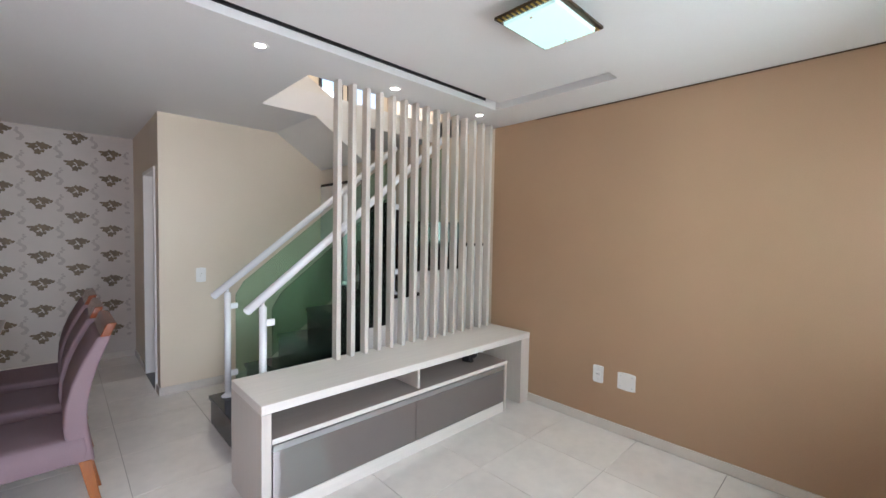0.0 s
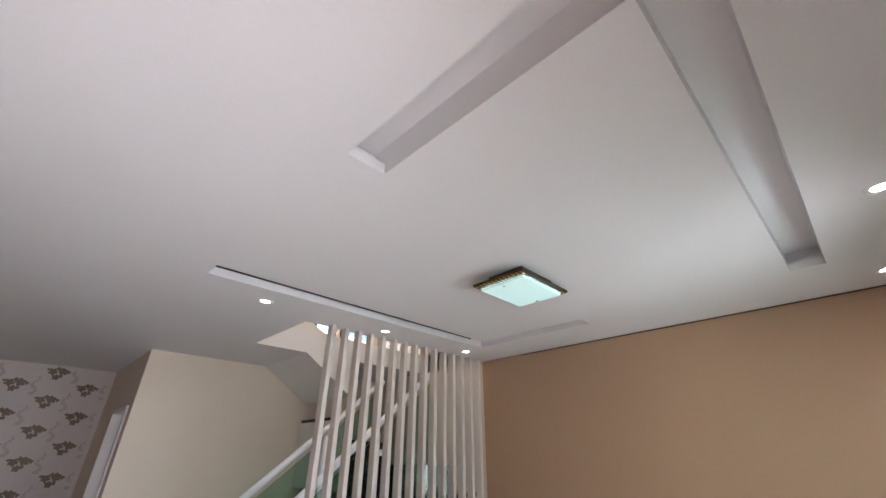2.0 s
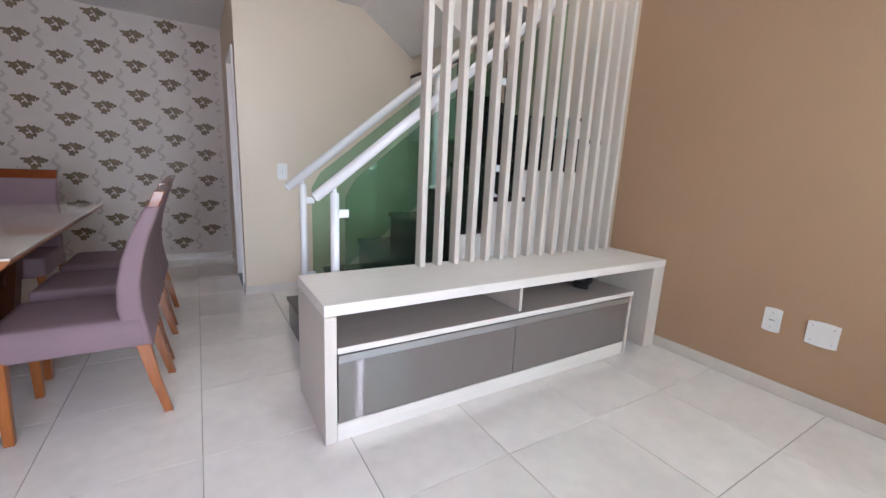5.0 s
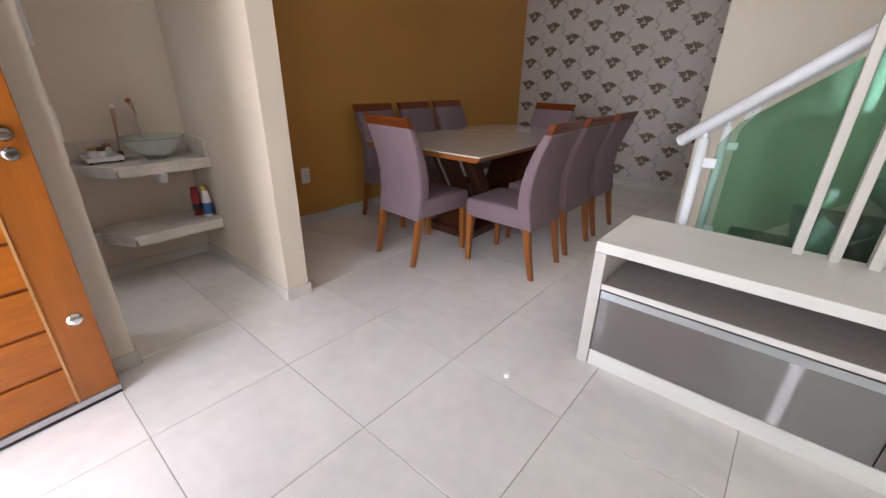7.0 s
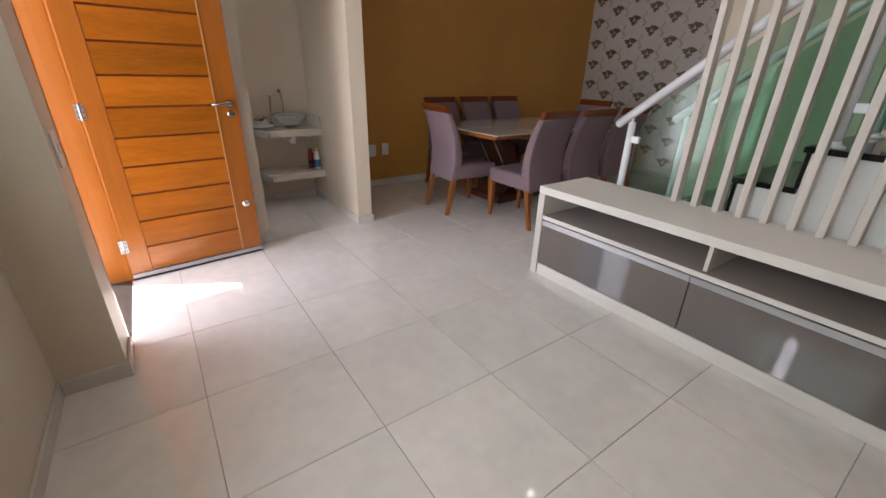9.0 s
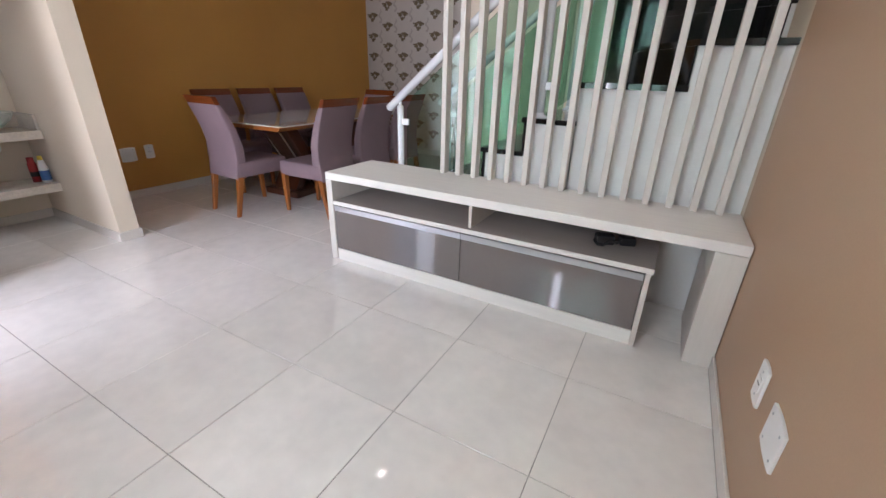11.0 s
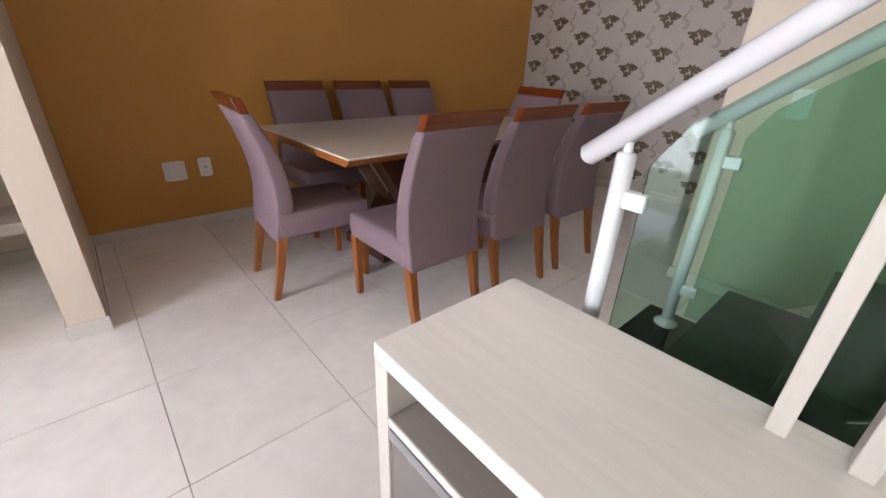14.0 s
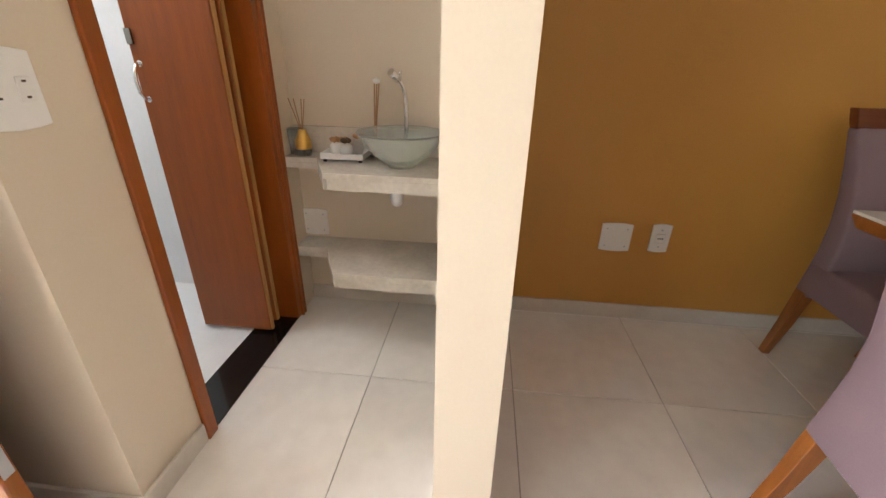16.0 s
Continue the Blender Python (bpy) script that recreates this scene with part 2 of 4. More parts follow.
def loft(stations, bev=0.0, seg=3):
    """Rectangles (centre, half x, half y) joined into one body."""
    bm = bmesh.new()
    rings = []
    for (cx, cy, cz), hx, hy in stations:
        rings.append([bm.verts.new((cx + sx * hx, cy + sy * hy, cz)) for sx, sy in ((-1, -1), (1, -1), (1, 1), (-1, 1))])
    for a, b in zip(rings, rings[1:]):
        for i in range(4):
            bm.faces.new((a[i], a[(i + 1) % 4], b[(i + 1) % 4], b[i]))
    bm.faces.new(rings[0][::-1])
    bm.faces.new(rings[-1])
    if bev:
        ring_edges = {frozenset((r[i], r[(i + 1) % 4])) for r in rings[1:-1] for i in range(4)}
        edges = [e for e in bm.edges if frozenset(e.verts) not in ring_edges]
        bmesh.ops.bevel(bm, geom=edges, offset=bev, segments=seg, profile=0.5, affect="EDGES")
    return bm


def merge(*bms):
    out = bmesh.new()
    for b in bms:
        me = bpy.data.meshes.new("tmp")
        b.to_mesh(me)
        b.free()
        out.from_mesh(me)
        bpy.data.meshes.remove(me)
    return out


def mesh_of(name, bm, mat, smooth=False):
    me = bpy.data.meshes.new(name)
    if smooth:
        for f in bm.faces:
            f.smooth = True
    bm.to_mesh(me)
    bm.free()
    me.materials.append(mat)
    return me


def part(name, bm, mat, parent, label="", smooth=False):
    ob = new(name, mesh_of(name, bm, mat, smooth))
    ob.parent = parent
    return tagged(ob, label) if label else ob


def thing(name, label, category, at=None, group=""):
    ob = new(name)
    ob.empty_display_size = 0.1
    if at is not None:
        ob.matrix_world = at
    return tagged(ob, label, category, group)


def solid(name, bm, mat, label, category, group="", smooth=False):
    return tagged(new(name, mesh_of(name, bm, mat, smooth)), label, category, group)


def structure(name, bm, mat, label, category="wall"):
    return tagged(new(name, mesh_of(name, bm, mat)), label, category, kind="structure")


# ---------- the shell ----------
H, TOP = 2.595, 5.1
EAST, WEST, NORTH, SOUTH = 3.18, -2.0, 6.0, -0.59
structure("wall_east", bx((EAST, -0.74, 0), (EAST + 0.15, 2.52, 2.75)), TAN, "tan painted living room wall, smooth and slightly satin")
structure("wall_stair_east", bx((EAST, 2.52, 0), (EAST + 0.15, 4.51, TOP)), CREAM, "cream painted wall at the top of the stairwell")
structure("wall_west", bx((WEST - 0.15, 1.534, 0), (WEST, 6.15, 2.75)), MUSTARD, "mustard brown painted dining room wall")
structure("wall_niche", bx((WEST - 0.13, 0.45, 0), (WEST + 0.02, 1.397, 2.75)), CREAM, "cream painted wall behind the washbasin")
structure("wall_north", bx((WEST, NORTH, 0), (2.1, NORTH + 0.15, 2.75)), PAPER, "off-white wallpapered wall with brown flower clusters")
structure("wall_pillar", bx((WEST - 0.15, 1.396, 0), (-0.808, 1.534, 2.75)), CREAM, "cream partition wall between washbasin and dining table")
bath_wall = merge(bx((-1.066, 0.45, 0), (-0.80, 0.60, 2.75)), bx((WEST - 0.13, 0.45, 2.1), (-1.066, 0.60, 2.75)), bx((WEST + 0.02, 0.45, 0), (-1.785, 0.60, 2.1)))
structure("wall_bath", bath_wall, CREAM, "cream wall with the bathroom doorway in it")
structure("wall_entry", bx((-0.95, -0.50, 0), (-0.80, 0.45, 2.75)), CREAM, "cream wall behind the open front door")
front = merge(bx((-0.80, -0.50, 0), (-0.60, -0.345, 2.75)), bx((-0.60, -0.50, 2.12), (0.28, -0.345, 2.75)), bx((0.28, -0.74, 0), (0.53, -0.345, 2.75)))
structure("wall_front_door", front, CREAM, "cream front wall round the entrance door")
WX0, WX1, WZ0, WZ1 = 1.2, 2.58, 1.0, 2.1
window_wall = merge(bx((0.53, -0.74, 0), (WX0, SOUTH, 2.75)), bx((WX1, -0.74, 0), (EAST, SOUTH, 2.75)),
                    bx((WX0, -0.74, 0), (WX1, SOUTH, WZ0)), bx((WX0, -0.74, WZ1), (WX1, SOUTH, 2.75)))
structure("wall_south", window_wall, CREAM, "cream front wall with a sliding window")
SX0, SX1, SX2, SX3 = 2.22, 2.52, 2.59, 3.10
switch_wall = merge(bx((0.68, 4.36, 0), (EAST, 4.51, 2.78)), bx((0.68, 4.36, 3.62), (EAST, 4.51, TOP)), bx((0.68, 4.36, 2.78), (SX0, 4.51, 3.62)),
                    bx((SX1, 4.36, 2.78), (SX2, 4.51, 3.62)), bx((SX3, 4.36, 2.78), (EAST, 4.51, 3.62)), bx((SX0, 4.36, 2.78), (SX1, 4.51, 3.05)))
structure("wall_stair_north", switch_wall, CREAM, "cream painted wall beside the stairs")
side = merge(bx((0.68, 5.16, 0), (0.82, NORTH, 2.75)), bx((0.68, 4.51, 2.12), (0.82, 5.16, 2.75)))
structure("wall_passage", side, CREAM, "cream passage wall with a doorway")
structure("wall_kitchen", bx((2.1, 4.51, 0), (2.25, 6.15, 2.75)), WHITE, "white wall of the room past the passage")
structure("wall_stair_west", bx((1.12, 2.40, 2.80), (1.27, 4.36, TOP)), CREAM, "cream upper wall of the stairwell")
structure("wall_stair_south", bx((1.27, 2.40, 2.80), (EAST, 2.55, TOP)), CREAM, "cream upper wall over the living room")
structure("ceiling_stairwell", bx((1.12, 2.40, TOP), (EAST + 0.15, 4.51, TOP + 0.1)), WHITE, "white upper ceiling over the stairwell", "ceiling")
bath = merge(bx((WEST - 0.13, -1.05, 0), (WEST, 0.45, 2.75)), bx((WEST, -1.05, 0), (-0.95, -0.90, 2.75)), bx((-0.99, -0.90, 0), (-0.952, 0.45, 2.75)))
structure("wall_bathroom_inside", bath, BATH_TILE, "white tiled bathroom wall")


def layered_ceiling():
    """The plaster ceiling: a lower board with light slots, coves behind their end lips, and the stair opening."""
    slots = [(0.463, 0.611, -0.208, 0.795), (0.463, 2.60, -0.208, -0.065), (0.463, 2.72, 2.005, 2.145), (2.585, 2.72, 1.115, 2.145)]
    coves = [(0.463, 0.611, -0.208, 0.865), (0.463, 2.67, -0.208, -0.065), (0.463, 2.72, 2.005, 2.145), (2.585, 2.72, 1.115, 2.145)]
    hole = (1.255, EAST, 2.56, 3.44)
    bm = bmesh.new()

    def quad(*p):
        bm.faces.new([bm.verts.new(c) for c in p])

    def plate(low, high, openings):
        xs = sorted({WEST - 0.15, EAST + 0.15, *[v for s in openings for v in s[:2]]})
        ys = sorted({-0.60, NORTH + 0.15, *[v for s in openings for v in s[2:]]})

        def full(i, j):
            if not (0 <= i < len(xs) - 1 and 0 <= j < len(ys) - 1):
                return False
            x, y = (xs[i] + xs[i + 1]) / 2, (ys[j] + ys[j + 1]) / 2
            return not any(s[0] < x < s[1] and s[2] < y < s[3] for s in openings)

        for i in range(len(xs) - 1):
            for j in range(len(ys) - 1):
                if not full(i, j):
                    continue
                x0, x1, y0, y1 = xs[i], xs[i + 1], ys[j], ys[j + 1]
                quad((x0, y0, low), (x0, y1, low), (x1, y1, low), (x1, y0, low))
                quad((x0, y0, high), (x1, y0, high), (x1, y1, high), (x0, y1, high))
                for di, dj, a, b in ((1, 0, (x1, y0), (x1, y1)), (0, 1, (x1, y1), (x0, y1)), (-1, 0, (x0, y1), (x0, y0)), (0, -1, (x0, y0), (x1, y0))):
                    if not full(i + di, j + dj):
                        quad((*a, low), (*b, low), (*b, high), (*a, high))

    plate(H, H + 0.045, slots + [hole])
    plate(H + 0.0452, 2.72, coves + [hole])
    plate(2.7202, 2.80, [hole])
    return bm


structure("ceiling", layered_ceiling(), WHITE, "white plaster ceiling with sunk light slots", "ceiling")

structure("ceiling_bathroom", bx((WEST - 0.13, -1.05, 2.752), (-0.95, -0.602, 2.80)), WHITE, "white bathroom ceiling", "ceiling")

# outside ground, and an unseen canopy added to trim the sun patch indoors
structure("ground", bx((-60, -60, -0.25), (60, 60, -0.12)), CEMENT, "grey cement ground outside the house", "ground")
structure("sun_cut_canopy", prism([(3.6, -0.76), (-0.64, -0.76), (-0.60, -1.03), (-0.46, -1.18), (0.10, -1.66), (0.10, -2.6), (3.6, -2.6)], "z", 2.7, 2.82), CEMENT, "unseen added canopy, its corner cut to shape the sun patch indoors", "roof")

# skirting
for name, lo, hi in (("east", (EAST - 0.012, SOUTH, 0), (EAST, 2.52, 0.075)), ("west", (WEST, 1.534, 0), (WEST + 0.012, NORTH, 0.075)),
                     ("north", (WEST + 0.012, NORTH - 0.012, 0), (0.68, NORTH, 0.075)), ("niche", (WEST + 0.02, 0.60, 0), (WEST + 0.032, 1.394, 0.075)),
                     ("pillar_south", (WEST + 0.032, 1.384, 0), (-0.808, 1.396, 0.075)), ("pillar_north", (WEST + 0.012, 1.534, 0), (-0.808, 1.546, 0.075)),
                     ("pillar_end", (-0.808, 1.384, 0), (-0.796, 1.546, 0.075)), ("bath", (-1.045, 0.60, 0), (-0.788, 0.612, 0.075)),
                     ("entry", (-0.80, -0.345, 0), (-0.788, 0.60, 0.075)), ("stair", (0.668, 4.348, 0), (2.2, 4.36, 0.075)),
                     ("passage", (0.668, 4.36, 0), (0.68, 4.51, 0.075)), ("passage_far", (0.668, 5.16, 0), (0.68, NORTH - 0.012, 0.075)),
                     ("south", (0.53, SOUTH, 0), (EAST - 0.012, SOUTH + 0.012, 0.075)), ("pier", (0.53, SOUTH + 0.012, 0), (0.542, -0.333, 0.075)),
                     ("pier_front", (0.30, -0.345, 0), (0.53, -0.333, 0.075))):
    structure("baseboard_" + name, bx(lo, hi, 0.002, 1), SKIRT, "porcelain skirting along the wall", "baseboard")


def wallpaper():
    """Flower clusters and faint sprigs printed on the end wall."""
    rng = random.Random(4)

    def lobed(bm, cx, cz, size, lobes, start, depth, n=30):
        """One flower or leaf as a single wavy outline."""
        pts = []
        for k in range(n):
            a = 2 * math.pi * k / n
            r = size * (0.84 + 0.16 * math.cos(lobes * (a - start))) * (1 + rng.uniform(-0.07, 0.07))
            x, z = cx + r * math.cos(a), cz + 0.94 * r * math.sin(a)
            pts.append((min(max(x, WEST + 0.004), 0.676), NORTH - 0.0012 - 0.0008 * depth, min(z, H - 0.004)))
        bm.faces.new([bm.verts.new(p) for p in pts])

    dark, pale = bmesh.new(), bmesh.new()
    flowers = ((0.036, 0.022, 0.045, 5, 0.5), (-0.046, 0.012, 0.042, 5, 1.1), (-0.006, 0.044, 0.025, 4, 0.2), (0.084, 0.020, 0.020, 3, 0.4),
               (-0.088, 0.030, 0.016, 3, 0.9), (-0.008, -0.042, 0.036, 5, 0.2), (0.030, -0.030, 0.020, 3, 0.9))
    DX, DZ = 0.5835, 0.1446
    for row in range(19):
        z = 0.0586 + DZ * row
        x = -0.698 - 3 * DX + (DX / 2 if row % 2 else 0.0)
        while x < 0.75:
            for d, (px, pz, size, lobes, start) in enumerate(flowers):
                if WEST + 0.01 < x + px < 0.67 and 0.08 < z + pz - size and z + pz < H - 0.012:
                    lobed(dark, x + px, z + pz, size, lobes, start, d)
            for k in range(9):
                u, w = x + 0.150 + 0.022 * math.sin(k * 1.1), z - 0.075 + 0.021 * k
                if -1.96 < u < 0.63 and 0.11 < w < H - 0.03:
                    lobed(pale, u, w, 0.025 - 0.0014 * k, 2, 0.9 * k, k % 4, 12)
            x += DX
    return dark, pale


dark, pale = wallpaper()
wall_n = bpy.data.objects["wall_north"]
part("flower_print", dark, PRINT, wall_n, "brown flower clusters printed on the paper")["kind"] = "stuff"
part("sprig_print", pale, PRINT2, wall_n, "faint grey sprigs printed on the paper")["kind"] = "stuff"

# ---------- stairs ----------
NOSE = [0.872, 1.142, 1.41, 1.676, 1.943, 2.24, 2.797]
LEVEL = [0.215, 0.42, 0.625, 0.83, 1.035, 1.245]
Y0, Y1 = 2.60, 3.50


def staircase():
    st = thing("staircase", "stairs with black granite treads and white painted sides", "stairs", pose(0.9, 3.06, 0))
    inv = st.matrix_world.inverted()

    def add(name, bm, mat, label=""):
        bmesh.ops.transform(bm, matrix=inv, verts=bm.verts)
        return part(name, bm, mat, st, label)

    # straight flight
    outline = [(NOSE[0] + 0.03, 0.0)]
    for i in range(5):
        outline += [(NOSE[i] + 0.03, LEVEL[i] - 0.03), (NOSE[i + 1] + 0.03, LEVEL[i] - 0.03)]
    outline.append((NOSE[5] + 0.03, 0.0))
    add("stringer", prism(outline, "y", Y0, Y1), STAIR_WHITE, "white painted masonry side of the stairs")
    for i in range(5):
        x, z = NOSE[i], LEVEL[i]
        add("tread", bx((x, Y0 - 0.035, z - 0.03), (NOSE[i + 1] + 0.03, Y1 + 0.02, z), 0.003, 1), GRANITE, "black granite tread")
        add("riser", bx((x + 0.012, Y0 - 0.012, LEVEL[i - 1] if i else 0.0), (x + 0.030, Y1, z - 0.03)), GRANITE, "black granite riser")
    # winding steps round the inner corner
    hub = Vector((2.25, 3.47))
    E1 = EAST - 0.002
    rays = [Vector((NOSE[5], Y0 - 0.035)), Vector((NOSE[6], Y0 - 0.035)), Vector((E1, 2.95)), Vector((E1, 3.95)), Vector((2.72, 4.355)), Vector((2.25, 4.355))]
    fans = [[rays[0], rays[1], hub, Vector((NOSE[5], 3.52))], [rays[1], Vector((E1, Y0 - 0.035)), rays[2], hub], [rays[2], rays[3], hub],
            [rays[3], Vector((E1, 4.355)), rays[4], hub], [rays[4], rays[5], hub]]
    for k, fan in enumerate(fans):
        z = LEVEL[5] + 0.21 * k
        mid = sum(fan, Vector((0, 0))) / len(fan)
        add("tread", prism([(p.x, p.y) for p in fan], "z", z - 0.03, z - 0.0002 * k), GRANITE, "black granite winding tread")
        low = 0.0 if k < 2 else 1.45
        core = [((p.x - mid.x) * 0.998 + mid.x, max((p.y - mid.y) * 0.998 + mid.y, Y0)) for p in fan]
        add("step_core", prism(core, "z", low, z - 0.031), STAIR_WHITE, "white painted step body")
        d = (hub - rays[k]).normalized() if k else (Vector((NOSE[5], 3.5)) - rays[0]).normalized()
        n = Vector((d.y, -d.x)) * 0.012
        a, e = rays[k] + d * 0.025 - n * 0.2, (hub if k else Vector((NOSE[5], 3.5))) - n * 0.2
        add("riser", prism([(a.x, a.y), (e.x, e.y), (e.x + n.x, e.y + n.y), (a.x + n.x, a.y + n.y)], "z", z - 0.21, z - 0.031), GRANITE, "black granite riser")
    # upper flight, turning back beside the lower one
    slab = [(2.26, 2.25), (2.26, 2.62), (1.62, 2.95), (1.30, 2.95), (1.30, 2.60), (1.73, 2.60)]
    add("upper_flight", prism(slab, "y", 3.445, 4.359), STAIR_WHITE, "white sloping underside of the upper flight")
    return st


staircase()


def balustrade(y, label):
    """White tube handrail on posts, with green glass held by clips."""
    base = thing("stair_balustrade", label, "balustrade", pose(0.98, y, LEVEL[0]))
    inv = base.matrix_world.inverted()

    def add(name, bm, mat, parent=base, lab="", smooth=False):
        bmesh.ops.transform(bm, matrix=inv, verts=bm.verts)
        return part(name, bm, mat, parent, lab, smooth)

    def rail_z(x):
        return 1.030 + 0.81 * (x - 0.89)

    a, b = Vector((0.885, y, rail_z(0.885))), Vector((2.62, y, rail_z(2.62)))
    d = (b - a).normalized()
    rail = merge(tube(a, b, 0.028, seg=24), tube(a - d * 0.012, a, 0.016, 0.028, seg=24), tube(b, b + d * 0.012, 0.028, 0.016, seg=24))
    add("handrail", rail, RAIL, lab="white enamelled tube handrail")
    for x, low in ((0.985, LEVEL[0]), (2.03, LEVEL[4])):
        post = add("post", tube((x, y, low + 0.01), (x, y, rail_z(x) - 0.065), 0.024, seg=24), RAIL)
        add("flange", lathe([(0.0, 0.0), (0.048, 0.0), (0.048, 0.008), (0.03, 0.018), (0.024, 0.03)], 24, (x, y, low)), RAIL, post)
        add("rail_bracket", merge(tube((x, y, rail_z(x) - 0.066), (x, y, rail_z(x) - 0.03), 0.011), lathe([(0.0, 0.012), (0.02, 0.008), (0.024, 0.0)], 20, (x, y, rail_z(x) - 0.066))), RAIL, post)
        for h in (0.16, 0.70):
            add("glass_clip", bx((x + 0.018, y - 0.014, low + h), (x + 0.075, y + 0.014, low + h + 0.045), 0.005), RAIL, post, "white square glass clip")
    for x0, x1, low in ((1.045, 1.985, LEVEL[0]), (2.09, 2.60, LEVEL[4])):
        pts = [(x0, low + 0.07), (x0 + 0.05, low + 0.07), (x1, low + 0.07 + 0.78 * (x1 - x0 - 0.05)), (x1, rail_z(x1) - 0.075), (x0 + 0.06, rail_z(x0 + 0.06) - 0.075), (x0, rail_z(x0) - 0.13)]
        g = add("glass_pane", prism(pts, "y", y - 0.005, y + 0.005), GREEN_GLASS, lab="green tempered glass pane")
        g.visible_shadow = False
    return base


balustrade(2.645, "white tube balustrade with green glass beside the slats")
balustrade(3.41, "white tube balustrade with green glass on the passage side")

# ---------- doors and windows ----------
def windows():
    def sash(root, x0, x1, z0, z1, y, mat, fm, w=0.035):
        fr = part("window_frame", merge(bx((x0, y - 0.02, z0), (x1, y + 0.02, z0 + w)), bx((x0, y - 0.02, z1 - w), (x1, y + 0.02, z1)),
                                        bx((x0, y - 0.02, z0 + w), (x0 + w, y + 0.02, z1 - w)), bx((x1 - w, y - 0.02, z0 + w), (x1, y + 0.02, z1 - w))), fm, root)
        p = part("pane", bx((x0 + w, y - 0.003, z0 + w), (x1 - w, y + 0.003, z1 - w)), mat, fr)
        p.visible_shadow = False

    w1 = tagged(new("window_1"), "aluminium sliding window with tinted glass, slightly open", "window", kind="structure")
    sash(w1, WX0, 1.84, WZ0, WZ1, -0.65, TINTED, ALU)
    sash(w1, 1.94, WX1, WZ0, WZ1, -0.65, TINTED, ALU)
    w2 = tagged(new("window_2"), "black framed stairwell window", "window", kind="structure")
    sash(w2, SX0, SX1, 3.05, 3.62, 4.352, FROSTED, BLACK, 0.03)
    w3 = tagged(new("window_3"), "black framed lower stairwell window", "window", kind="structure")
    sash(w3, SX2, SX3, 2.78, 3.62, 4.352, FROSTED, BLACK, 0.03)


windows()


def front_door():
    fr = merge(bx((-0.60, -0.50, 0), (-0.565, -0.345, 2.12)), bx((0.245, -0.50, 0), (0.28, -0.345, 2.12)), bx((-0.565, -0.50, 2.085), (0.245, -0.345, 2.12)),
               bx((-0.66, -0.345, 0), (-0.565, -0.332, 2.18), 0.003, 1), bx((-0.565, -0.345, 2.085), (0.245, -0.332, 2.18), 0.003, 1))
    structure("door_frame_1", fr, DOOR_STILE, "varnished orange wood frame of the front door", "door frame")
    structure("door_sill_1", bx((-0.565, -0.52, -0.02), (0.245, -0.345, 0.006)), DARK_GRANITE, "dark speckled granite door sill", "sill")
    leaf = new("door_1")
    leaf.matrix_world = pose(-0.572, -0.335, 0, 0, 0, 95.7)
    tagged(leaf, "open varnished orange wood front door of horizontal boards", "door", kind="structure")
    W, T, Z0, Z1 = 0.836, 0.018, 0.045, 2.08
    st, st2 = 0.118, 0.14
    part("stile", bx((0, -T, Z0), (st, T, Z1), 0.004), DOOR_STILE, leaf)
    part("stile", bx((W - st2, -T, Z0), (W, T, Z1), 0.004), DOOR_STILE, leaf)
    part("top_rail", bx((st, -T, 1.970), (W - st2, T, Z1), 0.004), DOOR_WOOD, leaf)
    edges = [Z0, 0.220] + [0.220 + 0.175 * (k + 1) for k in range(10)]
    for z, z2 in zip(edges, edges[1:]):
        board = bx((st, -T + 0.003, z + 0.006), (W - st2, T - 0.003, z2 - 0.006), 0.0025, 2)
        part("board", board, DOOR_WOOD, leaf)
    # backing in a darker wood colour, standing in for the grooves' shadow
    part("tongue", bx((st, -T + 0.013, Z0), (W - st2, T - 0.013, 1.97)), CAP_WOOD, leaf, "dark backing that puts shade into the grooves between boards")
    part("beading", merge(bx((W - st2 - 0.005, -T - 0.004, Z0), (W - st2 + 0.003, -T, 1.97)), bx((W - st2 - 0.005, T, Z0), (W - st2 + 0.003, T + 0.004, 1.97))), EDGE_WOOD, leaf)
    part("door_sweep", bx((0.0, -T - 0.006, 0.018), (W, T + 0.004, Z0), 0.002, 1), ALU, leaf, "aluminium draught strip")
    part("sweep_brush", bx((0.0, -T - 0.003, 0.004), (W, T, 0.018)), BLACK, leaf, "black rubber brush")
    hnd = part("handle", merge(lathe([(0.0, 0.03), (0.012, 0.03), (0.025, 0.008), (0.026, 0.0)], 24)), STEEL, leaf, "dark steel lever handle")
    bmesh_m = pose(W - 0.055, -T, 1.10, 90, 0, 0)
    hnd.matrix_local = bmesh_m
    part("lever", bent([(0, 0, 0.025), (0, 0, 0.05), (-0.02, 0.0, 0.058), (-0.06, 0.004, 0.06), (-0.12, 0.0, 0.055)], 0.008), STEEL, hnd)
    lock = part("lock", merge(lathe([(0.0, 0.012), (0.014, 0.012), (0.022, 0.006), (0.024, 0.0)], 24), bx((-0.003, -0.008, 0.012), (0.003, 0.008, 0.016))), STEEL, leaf)
    lock.matrix_local = pose(W - 0.055, -T, 1.035, 90, 0, 0)
    bolt = part("deadbolt", merge(lathe([(0.0, 0.014), (0.012, 0.014), (0.024, 0.008), (0.027, 0.0)], 24), bx((-0.003, -0.01, 0.014), (0.003, 0.01, 0.018))), CHROME, leaf)
    bolt.matrix_local = pose(W - 0.06, -T, 0.40, 90, 0, 0)
    bolt2 = part("deadbolt", lathe([(0.0, 0.014), (0.012, 0.014), (0.024, 0.008), (0.027, 0.0)], 24), CHROME, leaf)
    bolt2.matrix_local = pose(W - 0.06, T, 0.40, -90, 0, 0)
